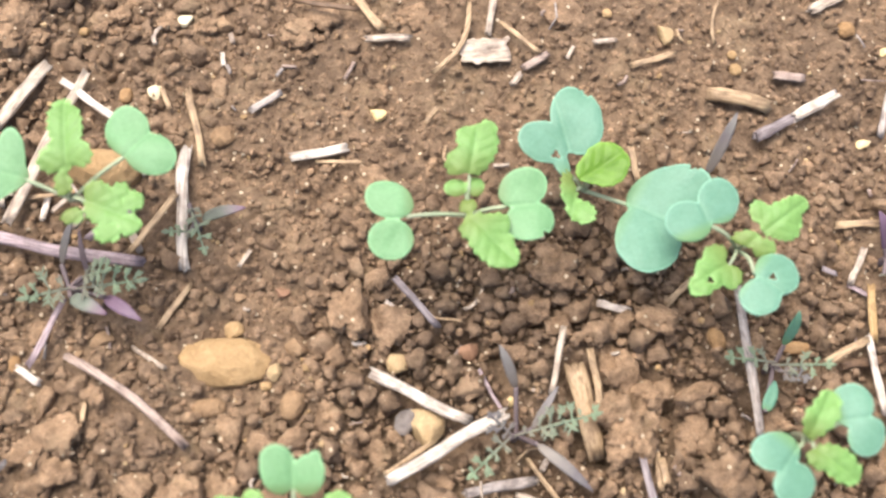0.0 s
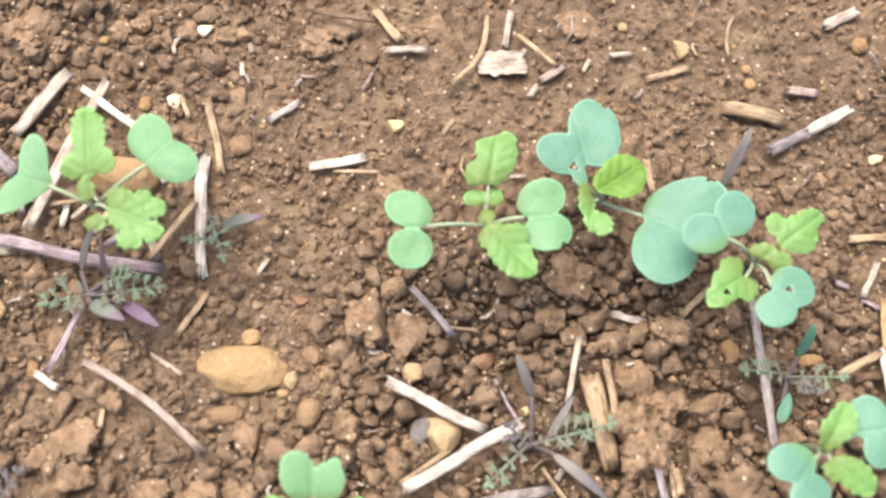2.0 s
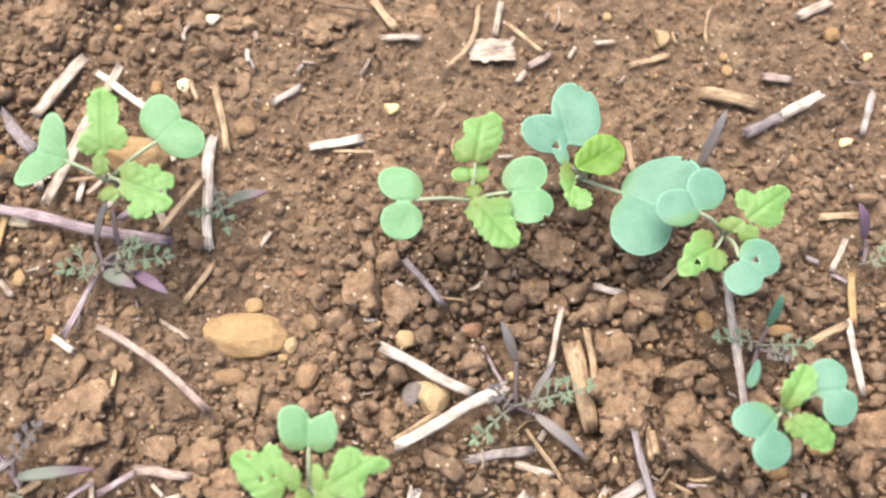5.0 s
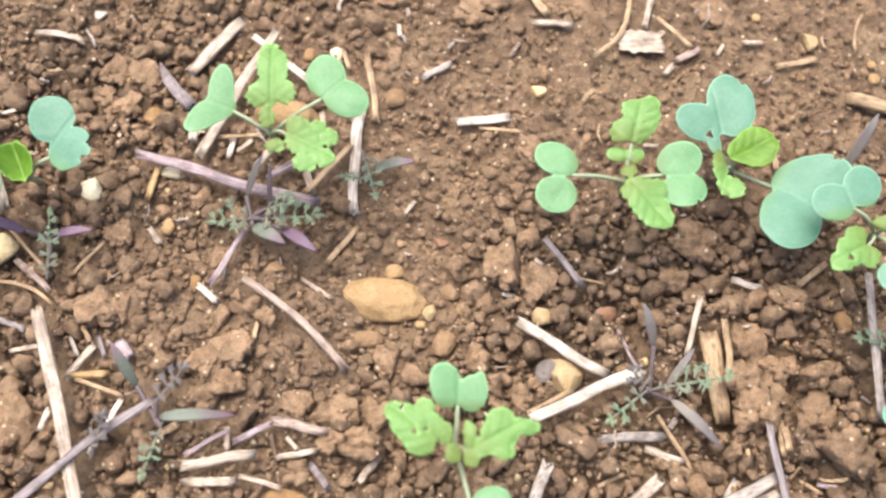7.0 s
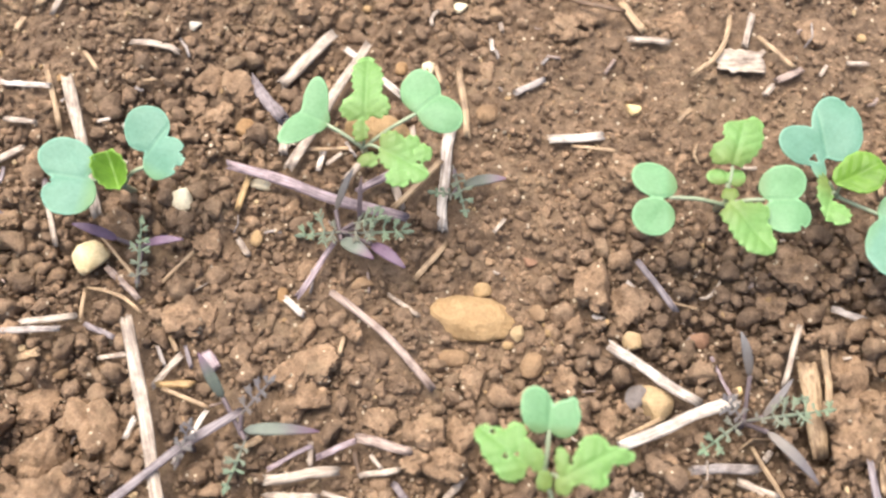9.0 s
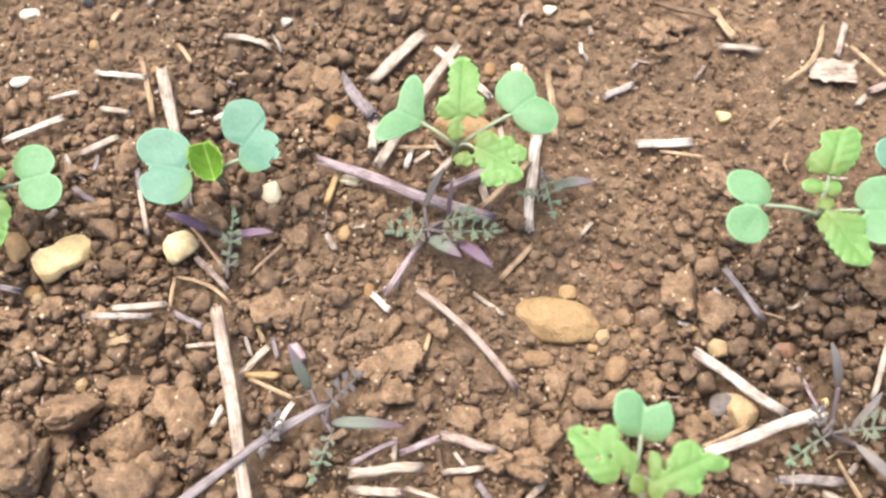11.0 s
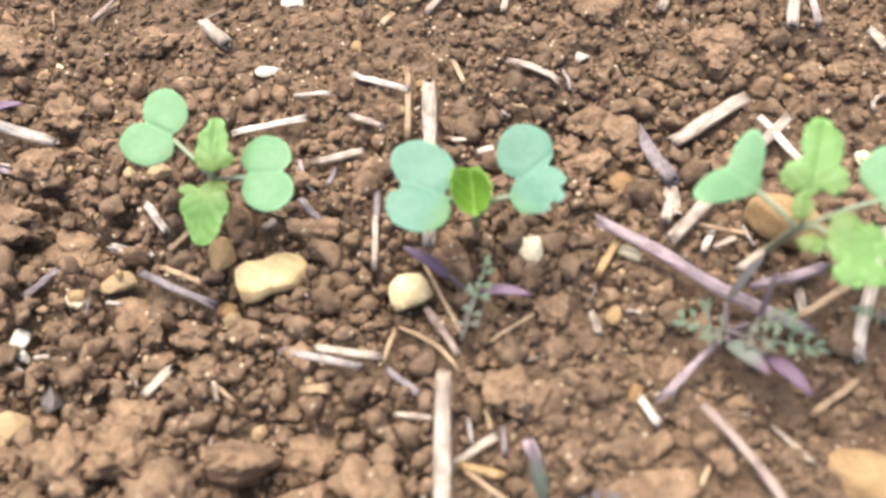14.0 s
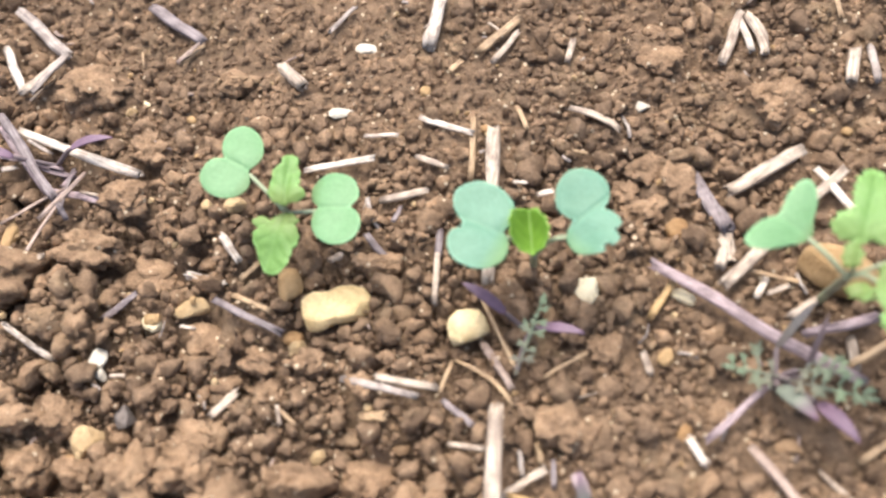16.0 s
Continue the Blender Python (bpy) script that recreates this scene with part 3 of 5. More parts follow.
def leaf(plant, name, lobes, base, z, kind, rise=0.0, cup=0.0, teeth=0.0, holes=(), bites=(), smooth=0.0005, curl=-0.0002):
    """One leaf of a seedling, with the stalk that carries it."""
    root, foot, crown = plant
    inv = Matrix.Translation(-foot)
    me, joint = leaf_mesh(name, lobes, base, z, kind, rise, cup, teeth, holes, bites, smooth, curl)
    me.transform(inv)
    ob = part(name, me, root)
    bend = (crown + joint) / 2
    bend.z = max(crown.z, joint.z) - 0.15 * abs(crown.z - joint.z) - 0.0004
    stalk = tube("petiole", [crown - Vector((0, 0, 0.0005)), bend, joint], (0.00042, 0.0004) if name == "cotyledon" else (0.00035, 0.0003), "petiole")
    stalk.transform(inv)
    part("petiole", stalk, ob)


def strap_blade(name, p, q, w, kind, arch=0.12):
    """A narrow strap leaf from p to q, pointed at both ends and gently keeled."""
    p, q = Vector(p), Vector(q)
    d = q - p
    side = Vector((-d.y, d.x, 0)).normalized()
    n, verts, info = 14, [], []
    for i in range(n + 1):
        t = i / n
        c = p + d * t + Vector((0, 0, arch * d.length * 4 * t * (1 - t)))
        r = w * 0.5 * (math.sin(math.pi * (0.06 + 0.94 * t) ** 0.8) ** 0.7 if 0 < t < 1 else 0.12)
        for s in (-1, -0.5, 0, 0.5, 1):
            verts.append(c + side * (r * s) + Vector((0, 0, 0.18 * r * abs(s))))
            info.append((abs(s) * 0.9, abs(s), t))
    m = len(verts)
    verts += [v - Vector((0, 0, 0.0003)) for v in verts]
    faces = []
    for i in range(n):
        for s in range(4):
            a = i * 5 + s
            faces += [(a, a + 5, a + 6, a + 1), (m + a + 1, m + a + 6, m + a + 5, m + a)]
        a, b = i * 5, i * 5 + 4
        faces += [(a, m + a, m + a + 5, a + 5), (b + 5, m + b + 5, m + b, b)]
    faces += [(0, 1, 2, 3, 4, m + 4, m + 3, m + 2, m + 1, m), tuple(range(m - 5, m)) [::-1] + tuple(range(2 * m - 5, 2 * m))]
    me = mesh_from(name, verts, faces, [leaf_material(kind)])
    col = me.attributes.new("blade", "FLOAT_COLOR", "POINT")
    col.data.foreach_set("color", np.array([(*g, 1.0) for g in info + info], np.float32).ravel())
    return me


def feather_blade(name, p, q, reach, kind):
    """A finely divided leaf: a midrib with pairs of short, cleft leaflets."""
    p, q = Vector(p), Vector(q)
    d = q - p
    side = Vector((-d.y, d.x, 0)).normalized()
    fwd = d.normalized()
    pairs = max(4, int(d.length / 0.0021))
    bm = bmesh.new()

    def finger(a, b, w):
        u = (b - a)
        s = Vector((-u.y, u.x, 0)).normalized() * w * 0.5
        up = Vector((0, 0, w * 0.35))
        ring = [(a - s * 0.6, a + s * 0.6), (a + u * 0.55 - s, a + u * 0.55 + s), (b - s * 0.35, b + s * 0.35)]
        rows = []
        for l, r in ring:
            rows.append([bm.verts.new(l), bm.verts.new((l + r) / 2 + up), bm.verts.new(r), bm.verts.new((l + r) / 2 - up * 0.5)])
        for k in range(2):
            for j in range(4):
                bm.faces.new((rows[k][j], rows[k][(j + 1) % 4], rows[k + 1][(j + 1) % 4], rows[k + 1][j]))
        bm.faces.new(rows[0])
        bm.faces.new(rows[2][::-1])
    finger(p - fwd * 0.001, q, 0.0007)
    sway = noise.noise(Vector((p.x * 900, p.y * 900, 2.0))) * 0.22 * d.length
    for i in range(pairs):
        for s in (-1, 1):
            j = noise.noise_vector(Vector((i * 1.7 + p.x * 700, s * 3.3, p.y * 400)))
            t = min(0.98, (i + 0.7 + 0.5 * j.z) / pairs)
            c = p + d * t + side * (sway * 4 * t * (1 - t)) + Vector((0, 0, 0.10 * d.length * 4 * t * (1 - t)))
            r = reach * (0.3 + 0.75 * math.sin(math.pi * min(1, 0.12 + 0.85 * t))) * (1 + 0.75 * j.x)
            tip = c + side * (s * r) + fwd * (r * (0.35 + 0.7 * j.y)) + Vector((0, 0, r * (0.15 + 0.8 * j.z)))
            finger(c, tip, 0.00062)
            for g in (0.42, 0.72) if j.x > -0.1 else (0.55,):
                half = c + (tip - c) * g
                finger(half, half + side * (s * r * (0.3 + 0.3 * j.z)) + fwd * (r * (0.42 + 0.4 * j.y)), 0.00052)
                finger(half, half + side * (s * r * (0.42 + 0.3 * j.x)) - fwd * (r * (0.22 + 0.4 * j.z)), 0.0005)
    finger(q - fwd * 0.001, q + fwd * reach * 0.6, 0.0011)
    bmesh.ops.recalc_face_normals(bm, faces=bm.faces)
    me = bpy.data.meshes.new(name)
    bm.to_mesh(me)
    bm.free()
    me.materials.append(leaf_material(kind))
    col = me.attributes.new("blade", "FLOAT_COLOR", "POINT")
    blade = np.tile((0.5, 0.5, 0.6, 1.0), (len(me.vertices), 1)).astype(np.float32)
    blade[:, 2] = [min(1.0, max(0.0, (v.co - p).dot(d) / d.length_squared)) for v in me.vertices]
    col.data.foreach_set("color", blade.ravel())
    return me


def weed(x, y, label, straps=(), feathers=()):
    """A small weed seedling with strap seed leaves and finely divided leaves round its foot."""
    foot = Vector((x, y, float(ground_z(x, y)) - 0.002))
    root = new("weed_seedling", None)
    root.matrix_world = Matrix.Translation(foot)
    tagged(root, label, "weed", "weed seedlings")
    inv = Matrix.Translation(-foot)
    crown = Vector((x, y, foot.z + 0.006))
    for ax, ay, bx, by, *_ in (*straps, *feathers):
        for t in (0.1, 0.5, 0.9):
            occupy(ax + (bx - ax) * t, ay + (by - ay) * t, 0.0012, 2)

    def put(name, me):
        me.transform(inv)
        part(name, me, root)
    put("stem", tube("stem", [foot, (foot + crown) / 2, crown], (0.0008, 0.0007), "mauve"))
    for ax, ay, bx, by, w, za, zb, kind in straps:
        put("seed_leaf", strap_blade("seed_leaf", (ax, ay, za), (bx, by, zb), w, kind))
        if math.hypot(ax - x, ay - y) > 0.0015:
            put("leaf_stalk", tube("leaf_stalk", [crown, (crown + Vector((ax, ay, za))) / 2, (ax, ay, za)], (0.0005, 0.0005), "mauve", 6))
    for ax, ay, bx, by, reach, za, zb, kind in feathers:
        put("divided_leaf", feather_blade("divided_leaf", (ax, ay, za), (bx, by, zb), reach, kind))
        if math.hypot(ax - x, ay - y) > 0.0015:
            put("leaf_stalk", tube("leaf_stalk", [crown, (crown + Vector((ax, ay, za))) / 2, (ax, ay, za)], (0.0005, 0.0005), "mauve", 6))



# rapeseed seedlings
slim = seedling(0.0888, 0.1352, 0.0205, (0.003, 0.008), "young green rapeseed seedling with two toothed true leaves")
leaf(slim, "cotyledon", [(0.0743, 0.1366, 0.00457, 0.00359, 156), (0.0746, 0.1291, 0.00408, 0.00385, -179)], (0.0787, 0.1334), 0.025, "green", cup=-0.1)
leaf(slim, "true_leaf", [(0.0905, 0.1460, 0.00540, 0.00356, -117), (0.0922, 0.1493, 0.00210, 0.00196, -173), (0.0868, 0.1432, 0.00236, 0.00229, 79), (0.0888, 0.1481, 0.00231, 0.00217, -174)], (0.0887, 0.1401), 0.0265, "young", rise=0.1, teeth=0.0003)
leaf(slim, "leaflet", [(0.0865, 0.1392, 0.00230, 0.00167, -178), (0.0901, 0.1394, 0.00201, 0.00168, 85)], (0.0884, 0.1377), 0.024, "young")
leaf(slim, "true_leaf", [(0.0925, 0.1282, 0.00617, 0.00379, 128), (0.0954, 0.1246, 0.00183, 0.00168, -169), (0.0886, 0.1349, 0.00175, 0.00152, -175), (0.0888, 0.1305, 0.00205, 0.00192, -168), (0.0936, 0.1312, 0.00267, 0.00236, -173)], (0.0882, 0.1333), 0.0265, "young", teeth=0.0003)
leaf(slim, "cotyledon", [(0.0989, 0.1390, 0.00472, 0.00369, -155), (0.0999, 0.1326, 0.00458, 0.00391, -173)], (0.0946, 0.1356), 0.025, "green", cup=0.1, bites=[(0.1031, 0.1291, 0.00124)])

strawy = seedling(0.017, 0.1371, 0.0235, (-0.003, 0.01), "young green rapeseed seedling growing through straw beside a pebble")
leaf(strawy, "cotyledon", [(0.0067, 0.1434, 0.00585, 0.00251, 91), (0.0049, 0.1385, 0.00571, 0.00272, -127), (0.0071, 0.1403, 0.00284, 0.00264, -158)], (0.0099, 0.1400), 0.027, "green", rise=0.15, cup=0.12, smooth=0.0006)
leaf(strawy, "cotyledon", [(0.0269, 0.1490, 0.00491, 0.00403, 104), (0.0314, 0.1446, 0.00479, 0.00388, 160)], (0.0260, 0.1434), 0.027, "green", rise=0.1, cup=-0.08)
leaf(strawy, "true_leaf", [(0.0164, 0.1492, 0.00527, 0.00311, 103), (0.0145, 0.1426, 0.00265, 0.00223, -177), (0.0196, 0.1436, 0.00236, 0.00209, 103), (0.0168, 0.1444, 0.00332, 0.00308, 108), (0.0165, 0.1387, 0.00233, 0.00153, 100)], (0.0177, 0.1360), 0.029, "young", rise=0.1, teeth=0.00034, smooth=0.0004)
leaf(strawy, "true_leaf", [(0.0246, 0.1337, 0.00382, 0.00345, 141), (0.0191, 0.1321, 0.00205, 0.00155, -175), (0.0253, 0.1291, 0.00236, 0.00200, -176), (0.0290, 0.1306, 0.00213, 0.00204, 108), (0.0292, 0.1351, 0.00192, 0.00184, 107), (0.0229, 0.1367, 0.00239, 0.00181, -175), (0.0270, 0.1367, 0.00185, 0.00169, -178)], (0.0195, 0.1356), 0.029, "young", teeth=0.00028, smooth=0.0003)

folded = seedling(-0.0322, 0.1268, 0.0135, (-0.004, 0.006), "blue-green rapeseed seedling with one folded young leaf")
leaf(folded, "cotyledon", [(-0.0418, 0.1279, 0.00576, 0.00451, 170), (-0.0396, 0.1209, 0.00522, 0.00476, -167)], (-0.0353, 0.1245), 0.0215, "blue", rise=0.1, cup=0.12, bites=[(-0.0445, 0.1228, 0.00088)])
leaf(folded, "cotyledon", [(-0.0273, 0.1366, 0.00478, 0.00456, -105), (-0.0226, 0.1308, 0.00462, 0.00444, -133)], (-0.0280, 0.1278), 0.0215, "blue", rise=0.15, cup=0.15, smooth=0.0005, bites=[(-0.0182, 0.1322, 0.00105), (-0.0228, 0.1412, 0.00131), (-0.0210, 0.1366, 0.00100), (-0.0192, 0.1285, 0.00070)])
leaf(folded, "true_leaf", [(-0.0335, 0.1276, 0.00427, 0.00318, 114), (-0.0314, 0.1272, 0.00295, 0.00194, 113)], (-0.0306, 0.1234), 0.0195, "yellow", rise=0.2, cup=0.9, teeth=0.0002, curl=0.0007)

paired = seedling(-0.0766, 0.1155, 0.0165, (-0.008, 0.007), "green rapeseed seedling with two small toothed leaves")
leaf(paired, "cotyledon", [(-0.0897, 0.1229, 0.00507, 0.00381, 131), (-0.0892, 0.1159, 0.00474, 0.00412, -180)], (-0.0839, 0.1192), 0.02, "green", rise=0.1, cup=-0.08)
leaf(paired, "cotyledon", [(-0.0697, 0.1223, 0.00470, 0.00407, 173), (-0.0661, 0.1165, 0.00500, 0.00410, 161)], (-0.0726, 0.1173), 0.018, "green", rise=0.1, cup=-0.08)
leaf(paired, "true_leaf", [(-0.0783, 0.1221, 0.00252, 0.00153, 113), (-0.0775, 0.1193, 0.00354, 0.00263, 118), (-0.0769, 0.1170, 0.00285, 0.00245, -175), (-0.0745, 0.1177, 0.00182, 0.00153, -172)], (-0.0751, 0.1142), 0.021, "young", rise=0.2, teeth=0.0002, cup=0.2)
leaf(paired, "true_leaf", [(-0.0749, 0.1086, 0.00514, 0.00332, 123), (-0.0778, 0.1091, 0.00213, 0.00178, 141), (-0.0730, 0.1114, 0.00208, 0.00159, 130), (-0.0794, 0.1117, 0.00176, 0.00103, -163), (-0.0751, 0.1137, 0.00226, 0.00134, -162)], (-0.0760, 0.1148), 0.0165, "young", rise=-0.2, teeth=0.00015)

eaten = seedling(0.1116, 0.1417, 0.017, (0.004, 0.007), "large blue-green rapeseed seedling with leaves eaten at the rim")
leaf(eaten, "cotyledon", [(0.1102, 0.1540, 0.00690, 0.00491, 102), (0.1038, 0.1497, 0.00517, 0.00407, 164), (0.1071, 0.1455, 0.00282, 0.00144, 112)], (0.1104, 0.1418), 0.022, "blue", rise=0.1, cup=0.08, holes=[(0.1060, 0.1472, 0.00076)], bites=[(0.1122, 0.1607, 0.00122), (0.1165, 0.1556, 0.00122), (0.1126, 0.1594, 0.00066)])
leaf(eaten, "true_leaf", [(0.1153, 0.1449, 0.00452, 0.00433, 70), (0.1124, 0.1440, 0.00277, 0.00268, -162)], (0.1103, 0.1421), 0.022, "yellow", rise=0.1, cup=0.1, teeth=0.0001)
leaf(eaten, "true_leaf", [(0.1080, 0.1397, 0.00442, 0.00163, 92), (0.1100, 0.1353, 0.00285, 0.00233, 136)], (0.1098, 0.1411), 0.022, "young", rise=0.1, cup=0.3, teeth=0.0003)
leaf(eaten, "cotyledon", [(0.1278, 0.1406, 0.00832, 0.00503, -163), (0.1231, 0.1312, 0.00709, 0.00627, 73)], (0.1190, 0.1392), 0.019, "blue", rise=0.1, cup=0.1, bites=[(0.1330, 0.1458, 0.00108)])

pitted = seedling(0.139, 0.1283, 0.0215, (0.007, 0.007), "green rapeseed seedling with a pitted round cotyledon")
leaf(pitted, "cotyledon", [(0.1341, 0.1354, 0.00440, 0.00385, 69), (0.1283, 0.1315, 0.00438, 0.00388, -174)], (0.1324, 0.1302), 0.028, "blue", rise=0.1, cup=-0.08)
leaf(pitted, "true_leaf", [(0.1458, 0.1322, 0.00444, 0.00329, -150), (0.1418, 0.1338, 0.00216, 0.00183, 76), (0.1484, 0.1347, 0.00316, 0.00198, -158), (0.1464, 0.1304, 0.00285, 0.00233, -174), (0.1393, 0.1287, 0.00252, 0.00150, 169), (0.1421, 0.1269, 0.00223, 0.00168, -177)], (0.1380, 0.1267), 0.027, "young", rise=0.1, teeth=0.00025)
leaf(pitted, "true_leaf", [(0.1321, 0.1223, 0.00355, 0.00310, -161), (0.1331, 0.1257, 0.00254, 0.00187, -163), (0.1299, 0.1198, 0.00238, 0.00206, -164), (0.1356, 0.1214, 0.00235, 0.00192, 72)], (0.1367, 0.1249), 0.027, "young", teeth=0.00025, holes=[(0.1316, 0.1207, 0.00061)])
leaf(pitted, "cotyledon", [(0.1436, 0.1216, 0.00405, 0.00385, 140), (0.1401, 0.1175, 0.00370, 0.00342, -156)], (0.1389, 0.1224), 0.028, "blue", rise=0.1, cup=-0.08, holes=[(0.1426, 0.1210, 0.00060)])

tipped = seedling(0.1464, 0.0928, 0.0245, (0.008, 0.004), "blue-green rapeseed seedling with two young toothed leaves")
leaf(tipped, "cotyledon", [(0.1394, 0.0902, 0.00436, 0.00336, -175), (0.1418, 0.0849, 0.00394, 0.00337, -142)], (0.1436, 0.0912), 0.029, "blue", rise=0.1, cup=-0.08)
leaf(tipped, "true_leaf", [(0.1479, 0.0965, 0.00422, 0.00235, -120), (0.1461, 0.0950, 0.00270, 0.00207, 85)], (0.1452, 0.0926), 0.03, "young", rise=0.2, cup=0.3, teeth=0.0003)
leaf(tipped, "true_leaf", [(0.1494, 0.0881, 0.00420, 0.00270, 142), (0.1463, 0.0888, 0.00220, 0.00180, 142), (0.1507, 0.0865, 0.00238, 0.00186, -167)], (0.1448, 0.0916), 0.03, "young", teeth=0.0003)
leaf(tipped, "cotyledon", [(0.1535, 0.0980, 0.00392, 0.00346, 59), (0.1553, 0.0926, 0.00351, 0.00303, 63)], (0.1509, 0.0953), 0.029, "blue", rise=0.1, cup=-0.08)

bitten = seedling(0.0587, 0.0781, 0.0245, (0.002, 0.004), "green rapeseed seedling with holes eaten through a lobed leaf")
leaf(bitten, "cotyledon", [(0.0560, 0.0883, 0.00405, 0.00296, 104), (0.0610, 0.0873, 0.00328, 0.00275, 88), (0.0621, 0.0901, 0.00116, 0.00099, 93)], (0.0585, 0.0848), 0.029, "green", rise=0.15, cup=0.1, smooth=0.0006)
leaf(bitten, "true_leaf", [(0.0473, 0.0822, 0.00191, 0.00172, -171), (0.0504, 0.0800, 0.00415, 0.00325, 142), (0.0525, 0.0825, 0.00231, 0.00190, -105), (0.0524, 0.0768, 0.00264, 0.00206, 179), (0.0546, 0.0797, 0.00245, 0.00190, 94), (0.0567, 0.0788, 0.00207, 0.00133, 95), (0.0582, 0.0758, 0.00167, 0.00150, 89)], (0.0588, 0.0755), 0.033, "young", teeth=0.00018, smooth=0.0006, holes=[(0.0487, 0.0828, 0.00048), (0.0512, 0.0788, 0.00047), (0.0532, 0.0794, 0.00038)])
leaf(bitten, "true_leaf", [(0.0608, 0.0791, 0.00262, 0.00123, 100), (0.0615, 0.0753, 0.00167, 0.00150, 87), (0.0660, 0.0798, 0.00342, 0.00299, -165), (0.0658, 0.0824, 0.00248, 0.00190, -169), (0.0701, 0.0814, 0.00303, 0.00142, -176), (0.0667, 0.0767, 0.00206, 0.00149, -180), (0.0636, 0.0772, 0.00189, 0.00167, -165)], (0.0599, 0.0757), 0.033, "young", teeth=0.00018, smooth=0.0006)
leaf(bitten, "cotyledon", [(0.0656, 0.0680, 0.0037, 0.0033, 30), (0.0616, 0.0651, 0.0036, 0.0032, 30)], (0.0611, 0.0693), 0.029, "green", rise=0.1, cup=-0.08)

# weed seedlings
weed(0.0123, 0.1255, "grey-green weed seedling with feathery leaves and purple-tipped straps",
     [(0.0108, 0.1300, 0.0140, 0.1374, 0.00156, 0.006, 0.012, "dusk"), (0.0196, 0.1233, 0.0275, 0.1180, 0.00261, 0.006, 0.009, "purple"), (0.0131, 0.1234, 0.0207, 0.1195, 0.00309, 0.006, 0.008, "strap"), (0.0164, 0.1268, 0.0165, 0.1341, 0.00107, 0.006, 0.016, "mauve")],
     [(0.0130, 0.1253, 0.0050, 0.1227, 0.00238, 0.006, 0.008, "feather"), (0.0144, 0.1248, 0.0268, 0.1259, 0.00261, 0.007, 0.009, "feather"), (0.0152, 0.1271, 0.0214, 0.1272, 0.00214, 0.007, 0.012, "feather")])
weed(0.0357, 0.1391, "tiny grey-green weed with one purple-tipped strap leaf",
     [(0.0368, 0.1400, 0.0458, 0.1414, 0.00245, 0.004, 0.007, "strap")],
     [(0.0343, 0.1430, 0.0381, 0.1327, 0.00172, 0.005, 0.006, "feather"), (0.0350, 0.1371, 0.0302, 0.1367, 0.00121, 0.005, 0.006, "feather")])
weed(0.0989, 0.0968, "dusky weed seedling with feathery leaves among straw",
     [(0.0985, 0.1053, 0.0950, 0.1123, 0.00205, 0.006, 0.012, "dusk"), (0.1020, 0.0943, 0.1123, 0.0856, 0.00222, 0.007, 0.006, "dusk"), (0.1013, 0.0973, 0.1064, 0.1052, 0.00157, 0.006, 0.008, "dusk")],
     [(0.0969, 0.0956, 0.0894, 0.0887, 0.00202, 0.006, 0.008, "feather"), (0.0988, 0.0962, 0.1131, 0.0996, 0.00223, 0.007, 0.009, "feather"), (0.0974, 0.0962, 0.0932, 0.0996, 0.00157, 0.006, 0.009, "dusk")])
weed(0.1503, 0.1096, "grey-green weed seedling with feathery leaves and small straps",
     [(0.1518, 0.1132, 0.1525, 0.1181, 0.00227, 0.006, 0.014, "blue"), (0.1458, 0.0999, 0.1485, 0.1058, 0.00242, 0.008, 0.008, "blue")],
     [(0.1491, 0.1099, 0.1397, 0.1102, 0.00203, 0.006, 0.009, "feather"), (0.1499, 0.1093, 0.1590, 0.1087, 0.00225, 0.006, 0.009, "feather"), (0.1506, 0.1081, 0.1548, 0.1064, 0.00158, 0.006, 0.008, "dusk")])
weed(0.1398, 0.1487, "single olive strap leaf of a weed seedling",
     [(0.1397, 0.1491, 0.1439, 0.1585, 0.00237, 0.006, 0.016, "dusk")],
     [])
weed(-0.0299, 0.1180, "small weed seedling with two purple straps and a feathery leaf",
     [(-0.0340, 0.1180, -0.0431, 0.1191, 0.00220, 0.005, 0.008, "purple"), (-0.0275, 0.1173, -0.0192, 0.1187, 0.00196, 0.006, 0.008, "purple")],
     [(-0.0276, 0.1089, -0.0280, 0.1210, 0.00164, 0.005, 0.01, "feather")])
weed(-0.0002, 0.0814, "grey weed seedling with arching straps and feathery leaves",
     [(-0.0047, 0.0874, -0.0098, 0.0944, 0.00227, 0.006, 0.012, "strap"), (0.0012, 0.0813, 0.0155, 0.0833, 0.00245, 0.008, 0.006, "strap")],
     [(0.0014, 0.0798, -0.0002, 0.0697, 0.00190, 0.006, 0.008, "feather"), (-0.0002, 0.0845, 0.0051, 0.0914, 0.00191, 0.007, 0.01, "dusk")])
weed(-0.0110, 0.0780, "small grey feathery weed beside a long straw",
     [],
     [(-0.0113, 0.0733, -0.0095, 0.0813, 0.00190, 0.005, 0.008, "dusk")])
weed(-0.1382, 0.1131, "purple strap leaves of a weed among dry stalks",
     [(-0.1340, 0.1155, -0.1254, 0.1208, 0.00210, 0.006, 0.008, "purple"), (-0.1443, 0.1092, -0.1506, 0.1070, 0.00211, 0.006, 0.008, "purple")],
     [])
weed(0.1762, 0.1316, "weed seedling with one upright purple strap leaf",
     [(0.1756, 0.1333, 0.1721, 0.1390, 0.00257, 0.005, 0.012, "purple")],
     [(0.1746, 0.1279, 0.1817, 0.1294, 0.00204, 0.005, 0.007, "feather")])

